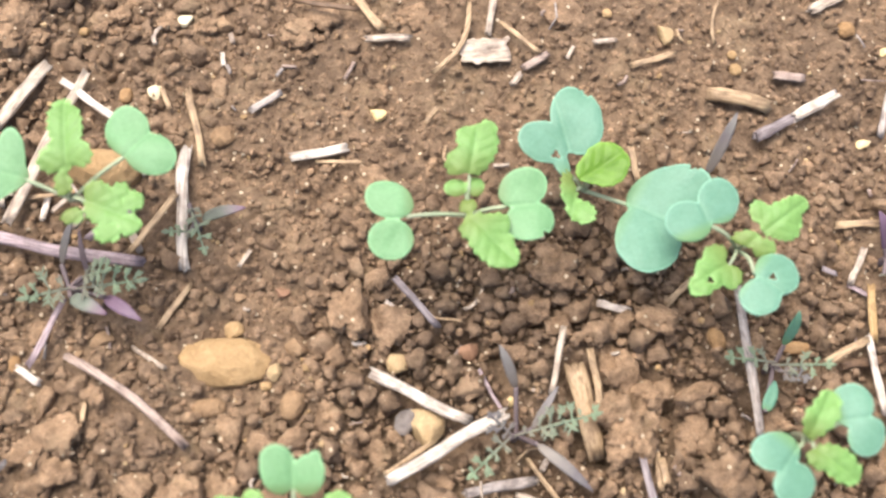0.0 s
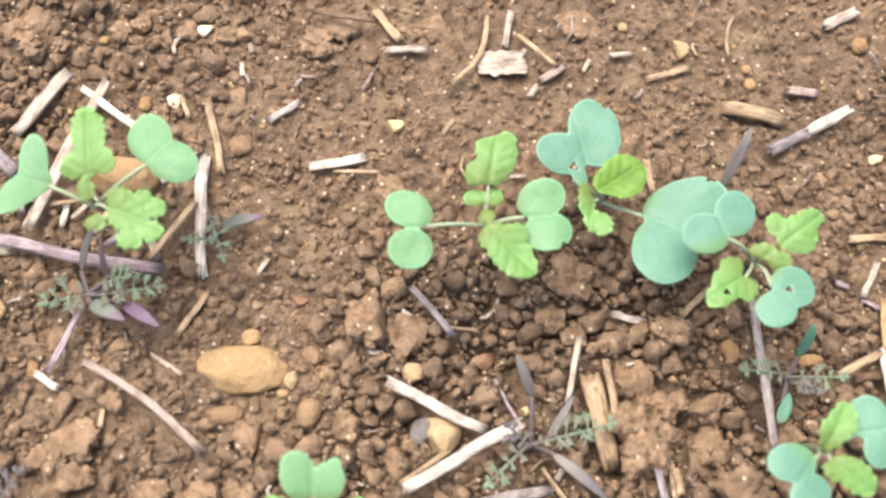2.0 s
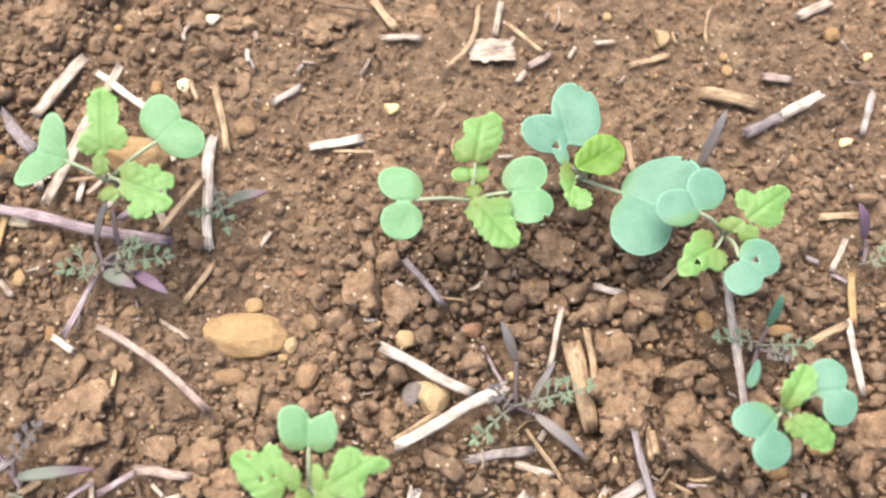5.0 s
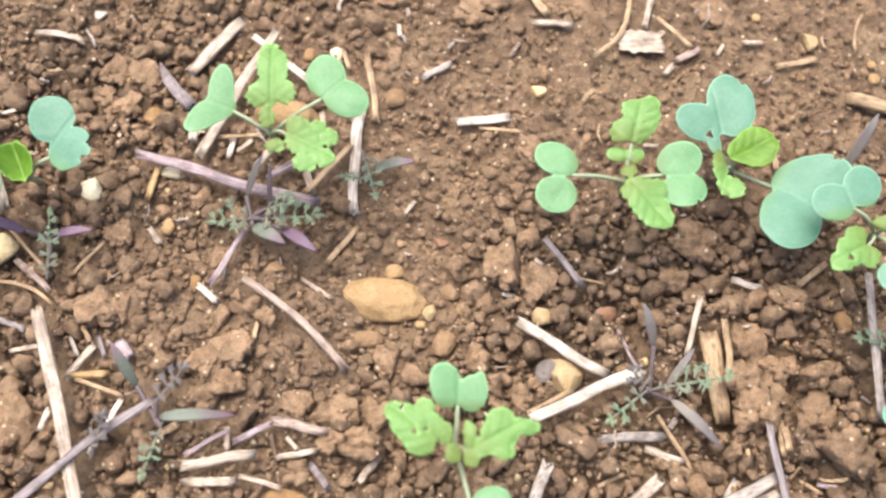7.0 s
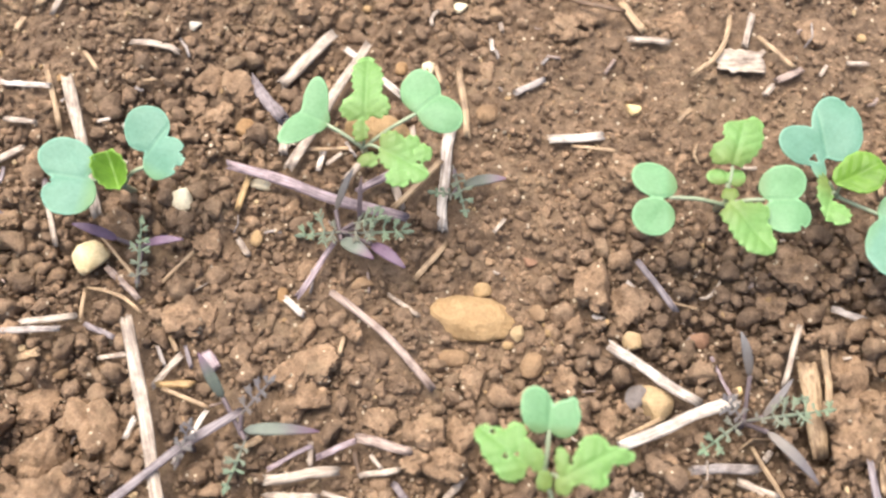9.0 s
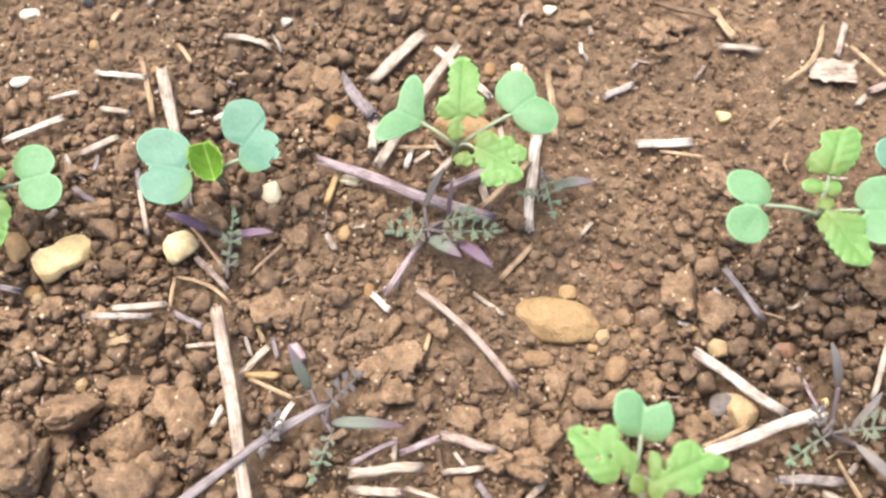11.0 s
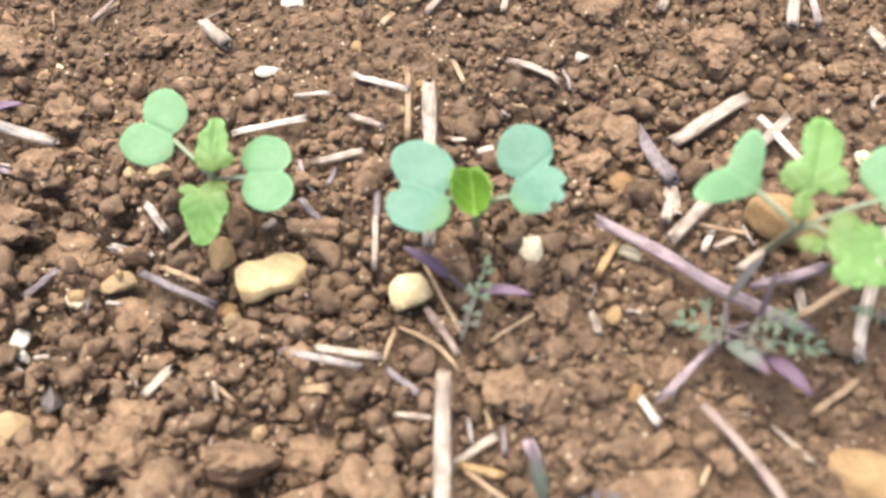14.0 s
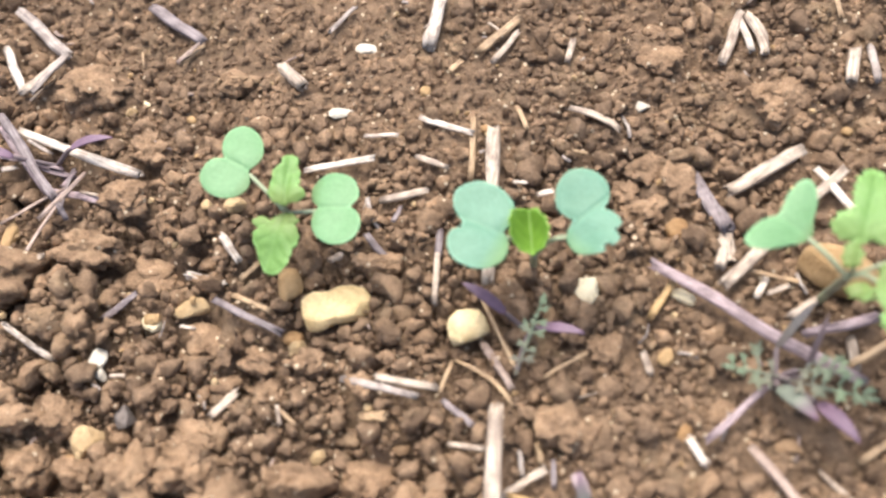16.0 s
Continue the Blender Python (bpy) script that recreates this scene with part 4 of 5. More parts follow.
# pebbles
stone(0.0420, 0.1117, 0.00951, 0.00504, -1, "ochre", 0.6)
stone(0.0436, 0.1181, 0.00205, 0.00179, 7, "ochre")
stone(0.0520, 0.1095, 0.00164, 0.00199, 7, "sand")
stone(0.0503, 0.1070, 0.00118, 0.00100, 7, "ochre")
stone(0.0395, 0.1026, 0.00327, 0.00198, 2, "brown")
stone(0.0760, 0.1114, 0.00237, 0.00226, 7, "sand")
stone(0.0903, 0.1145, 0.00229, 0.00230, 7, "pink")
stone(0.0815, 0.0990, 0.00465, 0.00370, -56, "sand")
stone(0.0779, 0.0997, 0.00281, 0.00273, 7, "grey")
stone(0.0162, 0.1514, 0.00758, 0.00428, -6, "ochre", 1.1)
stone(-0.0408, 0.1148, 0.00405, 0.00361, 34, "butter", 0.9)
stone(-0.0237, 0.1300, 0.00264, 0.00330, 21, "cream", 0.85)
stone(0.0719, 0.1639, 0.00191, 0.00175, 8, "yellow")
stone(0.0399, 0.1589, 0.00254, 0.00229, 7, "brown")
stone(-0.0134, 0.1494, 0.00253, 0.00228, -24, "orange")
stone(0.0252, 0.1692, 0.00155, 0.00218, 7, "cream")
stone(0.0183, 0.1162, 0.00263, 0.00165, 18, "tan")
stone(-0.0074, 0.1358, 0.00247, 0.00131, -14, "cream")
stone(0.0556, 0.1029, 0.00233, 0.00296, -24, "brown")
stone(-0.0279, 0.1230, 0.00159, 0.00208, 7, "tan")
stone(0.0982, 0.1037, 0.00093, 0.00111, 7, "yellow")
stone(0.1342, 0.1825, 0.00198, 0.00289, 1, "sand")
stone(0.1742, 0.1834, 0.00200, 0.00199, 1, "orange")
stone(0.1394, 0.1151, 0.00171, 0.00241, 19, "orange")
stone(0.1560, 0.1135, 0.00322, 0.00146, -0, "orange")
stone(0.1491, 0.1743, 0.00136, 0.00144, 1, "ochre")
stone(0.1752, 0.1573, 0.00147, 0.00117, 0, "yellow")
stone(0.0304, 0.1868, 0.00183, 0.00142, 24, "cream")
stone(0.0559, 0.1141, 0.00245, 0.00213, -0, "tan")
stone(0.0189, 0.1688, 0.00142, 0.00176, 1, "orange")
stone(0.0528, 0.1259, 0.00182, 0.00121, -0, "pink")
stone(0.0021, 0.1114, 0.00119, 0.00184, -1, "orange")
stone(0.1219, 0.1876, 0.00112, 0.00106, 1, "ochre")
stone(0.0083, 0.1850, 0.00121, 0.00103, 1, "ochre")
stone(0.1484, 0.1774, 0.00112, 0.00105, 1, "ochre")
stone(0.1825, 0.1786, 0.00126, 0.00107, 1, "yellow")
stone(0.0444, 0.1249, 0.00136, 0.00108, -0, "tan")
stone(0.0262, 0.1223, 0.00180, 0.00107, -0, "tan")
stone(0.1558, 0.1029, 0.00113, 0.00096, -1, "pink")
stone(0.1543, 0.0844, 0.00245, 0.00195, 3, "orange")
stone(0.1632, 0.0888, 0.00294, 0.00169, 4, "orange")
stone(0.0271, 0.0688, 0.00478, 0.00193, 2, "orange")
stone(0.1403, 0.0751, 0.00133, 0.00281, 2, "yellow")
stone(0.0892, 0.0850, 0.00142, 0.00138, 2, "tan")
stone(0.0556, 0.0901, 0.00119, 0.00126, 2, "tan")
stone(-0.0651, 0.1082, 0.00676, 0.00385, 42, "yellow", 0.8, 0.24)
stone(-0.0753, 0.1081, 0.00252, 0.00389, 35, "ochre", 1.0)
stone(-0.0690, 0.0989, 0.00207, 0.00155, 20, "sand", 0.9)
stone(-0.0976, 0.0909, 0.00185, 0.00150, 60, "cream", 0.9)
stone(-0.1006, 0.0781, 0.00171, 0.00123, -30, "white", 0.9)
stone(-0.0503, 0.0937, 0.00098, 0.00090, 20, "sand", 0.9)
stone(-0.1045, 0.0697, 0.00127, 0.00122, 40, "sand", 0.9)
stone(-0.0708, 0.1002, 0.00211, 0.00168, 24, "orange")
stone(-0.0926, 0.0973, 0.00378, 0.00218, 29, "sand")
stone(-0.0954, 0.0665, 0.00306, 0.00324, 25, "sand", 0.8)
stone(-0.0923, 0.0731, 0.00238, 0.00285, 25, "grey")
stone(-0.0550, 0.0825, 0.00158, 0.00168, 26, "sand")
stone(-0.1029, 0.0804, 0.00202, 0.00270, -12, "white")
stone(-0.1072, 0.0784, 0.00086, 0.00147, 24, "ochre")
stone(-0.0058, 0.1234, 0.00137, 0.00187, -10, "ochre")
stone(-0.1367, 0.0946, 0.00160, 0.00364, 23, "ochre")
stone(-0.0948, 0.1189, 0.00267, 0.00200, 48, "sand")
stone(-0.0725, 0.1590, 0.00116, 0.00136, 22, "ochre")
stone(-0.0304, 0.1735, 0.00181, 0.00132, 22, "white")
stone(-0.1006, 0.1169, 0.00157, 0.00143, 23, "sand")
stone(-0.0562, 0.1545, 0.00101, 0.00095, 22, "orange")
stone(-0.0982, 0.0920, 0.00172, 0.00160, 29, "ochre")
stone(-0.0864, 0.1473, 0.00279, 0.00160, 16, "white", 0.4)
stone(-0.0909, 0.1658, 0.00267, 0.00154, 21, "white", 0.5)
stone(-0.0417, 0.0897, 0.00176, 0.00124, 33, "tan")
stone(-0.0737, 0.0770, 0.00122, 0.00086, 27, "orange")
stone(-0.0973, 0.0622, 0.00122, 0.00097, 25, "orange")
stone(0.0140, 0.1134, 0.00082, 0.00078, 25, "tan")
stone(-0.0444, 0.0922, 0.00098, 0.00083, 25, "tan")
stone(-0.1086, 0.1606, 0.00148, 0.00130, 21, "tan")
stone(-0.1301, 0.1348, 0.00104, 0.00104, 3, "cream")
stone(-0.1323, 0.1319, 0.00143, 0.00117, 26, "sand")
stone(-0.1185, 0.1355, 0.00127, 0.00089, -4, "ochre")
stone(-0.0985, 0.0916, 0.00158, 0.00203, 4, "cream")
stone(-0.1034, 0.1317, 0.00111, 0.00098, 27, "sand")

# clods of soil
clod(0.1192, 0.1087, 0.00640, 0.00500, -35, 1.1)
clod(0.1262, 0.1052, 0.00560, 0.00480, 20)
clod(0.1243, 0.0985, 0.00480, 0.00420, -50)
clod(0.1180, 0.1010, 0.00430, 0.00400, 15, 0.8)
clod(0.1290, 0.0995, 0.00330, 0.00300, 70)
clod(0.1076, 0.1296, 0.00527, 0.00510, -0)
clod(0.0662, 0.1208, 0.00449, 0.00548, -0)
clod(0.0744, 0.1187, 0.00408, 0.00553, -21)
clod(0.1347, 0.0962, 0.00475, 0.00504, -1)
clod(0.1395, 0.0867, 0.00617, 0.00584, -1)
clod(-0.0048, 0.1807, 0.00424, 0.00350, 1)
clod(0.0800, 0.1871, 0.00466, 0.00364, 1)
clod(0.1121, 0.1870, 0.00642, 0.00445, 1)
clod(0.0726, 0.1475, 0.00579, 0.00417, -31)
clod(0.0556, 0.1827, 0.00511, 0.00387, 1)
clod(0.1036, 0.1215, 0.00344, 0.00340, 2)
clod(0.0443, 0.0979, 0.00325, 0.00413, -1)
clod(0.0627, 0.1003, 0.00285, 0.00348, -1)
clod(0.1081, 0.1179, 0.00343, 0.00291, -0)
clod(0.0118, 0.0975, 0.00480, 0.00430, 20)
clod(0.0072, 0.0942, 0.00400, 0.00420, -30)
clod(0.0125, 0.0905, 0.00460, 0.00400, 50)
clod(0.0083, 0.0873, 0.00400, 0.00350, 0)
clod(-0.0239, 0.1598, 0.00440, 0.00400, 30, 0.6)
clod(-0.0178, 0.1585, 0.00480, 0.00420, -20, 0.6)
clod(-0.0206, 0.1515, 0.00500, 0.00420, 65, 0.6)
clod(-0.0251, 0.1535, 0.00320, 0.00300, 0, 0.7)
clod(0.0362, 0.0858, 0.00450, 0.00400, 15)
clod(0.0430, 0.0860, 0.00420, 0.00390, -25)
clod(0.0408, 0.0803, 0.00460, 0.00370, 5)
clod(0.0347, 0.0805, 0.00330, 0.00300, 60)
clod(0.0266, 0.0879, 0.00341, 0.00361, 7)
clod(0.1210, 0.0955, 0.00570, 0.00544, 7)
clod(0.0185, 0.1042, 0.00278, 0.00270, 7)
clod(-0.0593, 0.0640, 0.00784, 0.00736, 20)
clod(-0.0412, 0.0720, 0.00607, 0.00693, 10)
clod(-0.0304, 0.0776, 0.00562, 0.00720, 10)
clod(-0.0453, 0.0823, 0.00554, 0.00434, 10)
clod(-0.0539, 0.0680, 0.00395, 0.00444, 10)
clod(-0.0754, 0.0767, 0.00526, 0.00380, 10)
clod(-0.0133, 0.1038, 0.00454, 0.00380, 10)
clod(-0.1193, 0.0989, 0.00811, 0.00478, 23)
clod(-0.0175, 0.1038, 0.00494, 0.00484, 25)
clod(-0.0451, 0.0826, 0.00491, 0.00500, 25)
clod(-0.0733, 0.0694, 0.00620, 0.00472, 25)
clod(-0.0805, 0.0633, 0.00442, 0.00408, 28)
clod(-0.1015, 0.0573, 0.00529, 0.00474, 25)
clod(-0.0058, 0.1849, 0.00664, 0.00469, 22)
clod(-0.1419, 0.1322, 0.00712, 0.00546, 22)
clod(-0.1128, 0.1472, 0.00484, 0.00462, 22)
clod(-0.0637, 0.0972, 0.00349, 0.00283, 24)
clod(-0.0618, 0.1197, 0.00536, 0.00318, 23)
clod(-0.0153, 0.1206, 0.00395, 0.00356, 24)
clod(-0.1199, 0.1241, 0.00401, 0.00375, 25)
clod(-0.0318, 0.1114, 0.00260, 0.00276, 24)
clod(-0.0311, 0.1858, 0.00507, 0.00415, 21)
clod(-0.0686, 0.0884, 0.00348, 0.00304, 25)
clod(-0.1215, 0.1246, 0.00404, 0.00454, 29)
clod(-0.1437, 0.1310, 0.00737, 0.00643, -15)
clod(-0.1160, 0.0816, 0.00464, 0.00348, 15)
clod(-0.1033, 0.0669, 0.00478, 0.00456, 44)
clod(-0.0801, 0.0638, 0.00679, 0.00515, -40)
clod(-0.0753, 0.0733, 0.00659, 0.00350, 13)
clod(-0.0942, 0.0607, 0.00419, 0.00356, 15)
clod(-0.1036, 0.0571, 0.00552, 0.00446, 21)
clod(-0.0741, 0.0934, 0.00427, 0.00320, 22)
clod(-0.0654, 0.0965, 0.00285, 0.00253, 56)
clod(-0.0782, 0.0871, 0.00319, 0.00213, 36)
clod(-0.1182, 0.1122, 0.00553, 0.00430, -1)
clod(-0.0527, 0.0959, 0.00368, 0.00307, 18)
clod(-0.1043, 0.1004, 0.00670, 0.00462, 19, 0.55, True)
clod(-0.0877, 0.0941, 0.00705, 0.00440, -3, 0.55, True)
clod(-0.0076, 0.1830, 0.00522, 0.00380, 15)
clod(-0.0004, 0.1824, 0.00237, 0.00332, -9)
clod(0.0124, 0.1867, 0.00360, 0.00288, -31)
clod(0.0167, 0.1881, 0.00241, 0.00241, 23)
clod(0.0389, 0.1700, 0.00214, 0.00332, 7)
clod(0.0355, 0.1851, 0.00242, 0.00218, 12)
clod(0.0268, 0.1862, 0.00290, 0.00241, 16)
clod(0.0601, 0.1867, 0.00417, 0.00294, -9)

# straw and dry stalks
straw(-0.0081, 0.1613, 0.0020, 0.1763, 0.00287, "pale")
straw(-0.0015, 0.1391, 0.0104, 0.1738, 0.00228, "pale", lift=0.002)
straw(0.0055, 0.1717, 0.0203, 0.1609, 0.00167, "white", lift=0.001)
straw(0.0337, 0.1301, 0.0325, 0.1560, 0.00249, "white", bend=0.03)
straw(0.0319, 0.1696, 0.0365, 0.1520, 0.00153, "tan")
straw(-0.0142, 0.1385, 0.0255, 0.1307, 0.00244, "purple", lift=0.003)
straw(-0.0153, 0.1623, -0.0044, 0.1505, 0.00292, "slate", lift=0.001)
straw(0.0057, 0.1102, 0.0118, 0.1232, 0.00130, "purple", lift=0.002)
straw(0.0031, 0.1103, 0.0076, 0.1073, 0.00154, "white")
straw(0.0220, 0.1333, 0.0312, 0.1457, 0.00148, "tan", lift=0.001)
straw(0.0125, 0.1122, 0.0363, 0.0946, 0.00162, "pink", bend=0.05, lift=0.001)
straw(0.0239, 0.1150, 0.0313, 0.1100, 0.00095, "pale")
straw(0.0289, 0.1182, 0.0347, 0.1278, 0.00121, "tan")
straw(0.0541, 0.1538, 0.0657, 0.1559, 0.00214, "white")
straw(0.0592, 0.1531, 0.0693, 0.1524, 0.00075, "tan")
straw(0.0706, 0.1089, 0.0901, 0.0993, 0.00221, "white", lift=0.002)
straw(0.0738, 0.0878, 0.0971, 0.1009, 0.00237, "white", lift=0.003)
straw(0.0732, 0.0893, 0.0828, 0.0955, 0.00090, "tan", lift=0.002)
straw(0.0755, 0.1284, 0.0841, 0.1181, 0.00143, "slate", lift=0.001)
straw(0.0736, 0.1236, 0.0766, 0.1214, 0.00108, "white")
straw(0.0826, 0.1203, 0.0892, 0.1197, 0.00060, "tan")
straw(0.1055, 0.1041, 0.1088, 0.1175, 0.00127, "pale", lift=0.001)
straw(0.1102, 0.1102, 0.1149, 0.0923, 0.00416, "tan", lift=0.001, flat=0.35)
straw(0.1138, 0.1129, 0.1155, 0.1011, 0.00149, "tan", lift=0.002)
straw(0.0894, 0.1224, 0.0934, 0.1267, 0.00085, "pale", bend=-0.15)
straw(0.0236, 0.1537, 0.0247, 0.1500, 0.00126, "pale")
straw(0.0445, 0.1303, 0.0466, 0.1340, 0.00085, "pale")
straw(-0.0427, 0.1656, -0.0313, 0.1648, 0.00154, "pale", bend=0.08)
straw(-0.0004, 0.1447, 0.0116, 0.1477, 0.00101, "tan")
straw(0.0267, 0.1696, 0.0286, 0.1650, 0.00116, "tan")
straw(0.0454, 0.1643, 0.0517, 0.1688, 0.00167, "grey")
straw(0.0385, 0.1793, 0.0392, 0.1753, 0.00105, "white")
straw(0.0818, 0.1614, 0.0845, 0.1652, 0.00089, "tan")
straw(-0.0282, 0.1013, -0.0108, 0.0612, 0.00283, "pale", lift=0.004)
straw(-0.0215, 0.0890, -0.0165, 0.0962, 0.00155, "pale")
straw(-0.0246, 0.0778, -0.0230, 0.0820, 0.00128, "white")
straw(-0.0187, 0.0886, -0.0078, 0.0856, 0.00105, "tan", lift=0.002)
straw(0.0059, 0.0730, 0.0200, 0.0768, 0.00213, "pale", lift=0.002)
straw(0.0061, 0.0703, 0.0173, 0.0710, 0.00191, "pale")
straw(0.0057, 0.0755, 0.0137, 0.0810, 0.00103, "purple")
straw(0.0148, 0.0788, 0.0226, 0.0831, 0.00137, "purple", lift=0.001)
straw(0.0227, 0.0836, 0.0338, 0.0817, 0.00203, "pink", lift=0.001)
straw(0.0239, 0.0765, 0.0319, 0.0784, 0.00135, "pale")
straw(0.0410, 0.0728, 0.0448, 0.0794, 0.00156, "pale")
straw(0.0308, 0.0761, 0.0354, 0.0711, 0.00145, "slate")
straw(-0.0129, 0.0736, -0.0084, 0.0856, 0.00115, "white", lift=0.002)
# grey weed stem, built as a slate straw piece
straw(-0.0258, 0.0603, -0.0005, 0.0856, 0.00189, "slate", bend=0.03, lift=0.004)
straw(-0.0342, 0.0936, -0.0271, 0.0945, 0.00107, "pale")
straw(-0.0204, 0.0897, -0.0126, 0.0905, 0.00166, "ochre")
straw(0.0133, 0.0819, 0.0142, 0.0767, 0.00103, "pale")
straw(0.0752, 0.0705, 0.0781, 0.0797, 0.00256, "white", lift=0.002)
straw(0.0911, 0.0687, 0.1008, 0.0790, 0.00281, "pale", lift=0.002)
straw(0.1076, 0.0708, 0.1255, 0.0818, 0.00235, "grey", lift=0.003)
straw(0.1223, 0.0916, 0.1268, 0.0719, 0.00153, "slate", lift=0.003)
straw(0.1120, 0.0697, 0.1259, 0.0768, 0.00141, "pale", lift=0.001)
straw(0.0986, 0.0854, 0.1065, 0.0832, 0.00181, "pale")
straw(0.0884, 0.0858, 0.1025, 0.0886, 0.00203, "grey", lift=0.001)
straw(0.1009, 0.0927, 0.1094, 0.0808, 0.00097, "tan", lift=0.001)
straw(0.1181, 0.0936, 0.1266, 0.0934, 0.00111, "white")
straw(0.1156, 0.0766, 0.1177, 0.0808, 0.00133, "white")
straw(0.1345, 0.0814, 0.1383, 0.0808, 0.00097, "purple")
straw(0.1292, 0.0820, 0.1311, 0.0848, 0.00073, "tan")
straw(0.1271, 0.0922, 0.1274, 0.0870, 0.00169, "tan")
straw(0.1576, 0.0732, 0.1580, 0.0796, 0.00121, "grey")
straw(0.0526, 0.0806, 0.0543, 0.0819, 0.00095, "white")
straw(0.1259, 0.1745, 0.1358, 0.1771, 0.00148, "tan")
straw(0.1517, 0.1582, 0.1621, 0.1634, 0.00244, "slate", lift=0.001)
straw(0.1599, 0.1622, 0.1695, 0.1674, 0.00256, "white", lift=0.0015)
straw(0.1568, 0.1725, 0.1635, 0.1721, 0.00210, "pink")
straw(0.1416, 0.1676, 0.1555, 0.1652, 0.00294, "tan", bend=0.05, flat=0.8)
straw(0.1659, 0.1874, 0.1749, 0.1922, 0.00240, "pale")
straw(0.1446, 0.1795, 0.1469, 0.1909, 0.00075, "tan", bend=0.1)
straw(0.1185, 0.1802, 0.1235, 0.1812, 0.00124, "pale")
straw(0.1028, 0.1739, 0.1084, 0.1767, 0.00170, "pink")
straw(0.0983, 0.1847, 0.1065, 0.1766, 0.00110, "tan", lift=0.001)
straw(0.0954, 0.1817, 0.0971, 0.1910, 0.00160, "pale")
straw(0.0833, 0.1721, 0.0913, 0.1887, 0.00121, "tan", bend=-0.15, lift=0.001)
straw(0.0671, 0.1916, 0.0732, 0.1827, 0.00197, "tan")
straw(0.0693, 0.1806, 0.0789, 0.1810, 0.00170, "pale")
straw(0.0537, 0.1898, 0.0677, 0.1861, 0.00134, "brown", lift=0.003)
husk(0.0894, 0.1772, 0.1000, 0.1783, 0.00584, "pale")
straw(0.1670, 0.1394, 0.1761, 0.1394, 0.00168, "tan")
straw(0.1684, 0.1267, 0.1726, 0.1342, 0.00142, "pale")
straw(0.1720, 0.1259, 0.1718, 0.1141, 0.00175, "ochre", lift=0.001)
straw(0.1601, 0.1098, 0.1701, 0.1148, 0.00172, "tan", lift=0.002)
straw(0.1703, 0.1157, 0.1727, 0.0998, 0.00172, "white", lift=0.002)
straw(0.1427, 0.1243, 0.1464, 0.0955, 0.00179, "grey", lift=0.004)
straw(0.1294, 0.1219, 0.1369, 0.1288, 0.00140, "tan")
straw(0.1298, 0.1240, 0.1300, 0.1215, 0.00092, "tan")
straw(0.1246, 0.1558, 0.1260, 0.1483, 0.00143, "tan")
straw(0.1162, 0.1232, 0.1227, 0.1208, 0.00162, "grey")
straw(0.1793, 0.1588, 0.1818, 0.1687, 0.00173, "grey")
straw(0.0670, 0.1151, 0.0695, 0.1150, 0.00102, "white")
straw(0.0400, 0.1839, 0.0409, 0.1812, 0.00110, "pale")
straw(0.1122, 0.1760, 0.1140, 0.1793, 0.00086, "pale")
straw(0.1003, 0.1701, 0.1023, 0.1728, 0.00146, "pale")
straw(0.1633, 0.1302, 0.1666, 0.1289, 0.00119, "slate")
straw(0.1684, 0.1265, 0.1720, 0.1237, 0.00106, "purple")
straw(0.1170, 0.1092, 0.1225, 0.1080, 0.00151, "pale")
straw(0.1264, 0.0935, 0.1264, 0.0857, 0.00133, "tan")
straw(0.1173, 0.0928, 0.1249, 0.0921, 0.00101, "pale")
straw(0.1645, 0.1097, 0.1753, 0.1118, 0.00186, "brown")
straw(0.0920, 0.1099, 0.0965, 0.1011, 0.00079, "purple")
straw(-0.0537, 0.1538, -0.0411, 0.1230, 0.00258, "pale", lift=0.001)
straw(-0.0590, 0.1553, -0.0537, 0.1421, 0.00122, "tan")
straw(-0.0542, 0.1304, -0.0521, 0.1251, 0.00150, "slate")
straw(-0.0521, 0.1254, -0.0483, 0.1161, 0.00126, "pale")
straw(-0.0869, 0.1323, -0.0736, 0.1397, 0.00159, "white", lift=0.001)
straw(-0.0695, 0.1513, -0.0575, 0.1516, 0.00146, "white")
straw(-0.0784, 0.1435, -0.0714, 0.1459, 0.00102, "white")
straw(-0.0681, 0.1314, -0.0602, 0.1370, 0.00165, "pale")
straw(-0.1741, 0.1445, -0.1527, 0.1378, 0.00258, "grey", lift=0.001)
straw(-0.1707, 0.1350, -0.1580, 0.1260, 0.00205, "white")
straw(-0.1578, 0.1253, -0.1538, 0.1359, 0.00239, "pale", lift=0.001)
straw(-0.1442, 0.1578, -0.1265, 0.1539, 0.00268, "slate")
straw(-0.1292, 0.1470, -0.1262, 0.1532, 0.00125, "tan")
straw(-0.0990, 0.1649, -0.0982, 0.1742, 0.00123, "grey")
straw(-0.1048, 0.1530, -0.0967, 0.1499, 0.00263, "pale", flat=0.8)
straw(-0.0771, 0.1693, -0.0799, 0.1819, 0.00314, "white")
straw(-0.0670, 0.1719, -0.0614, 0.1825, 0.00214, "tan")
straw(-0.0704, 0.1657, -0.0694, 0.1697, 0.00142, "tan")
straw(-0.0622, 0.1702, -0.0605, 0.1794, 0.00141, "pale")
straw(-0.0478, 0.1760, -0.0497, 0.1834, 0.00140, "pale")
straw(-0.0198, 0.1915, -0.0205, 0.2053, 0.00212, "pale")
straw(-0.0211, 0.2047, -0.0149, 0.1964, 0.00165, "white")
straw(-0.0195, 0.2050, -0.0124, 0.1960, 0.00235, "pale", bend=0.1)
straw(-0.0219, 0.2018, -0.0185, 0.2058, 0.00119, "tan")
straw(-0.0525, 0.1616, -0.0480, 0.1571, 0.00101, "tan")
straw(0.0057, 0.1942, 0.0039, 0.2026, 0.00237, "pale")
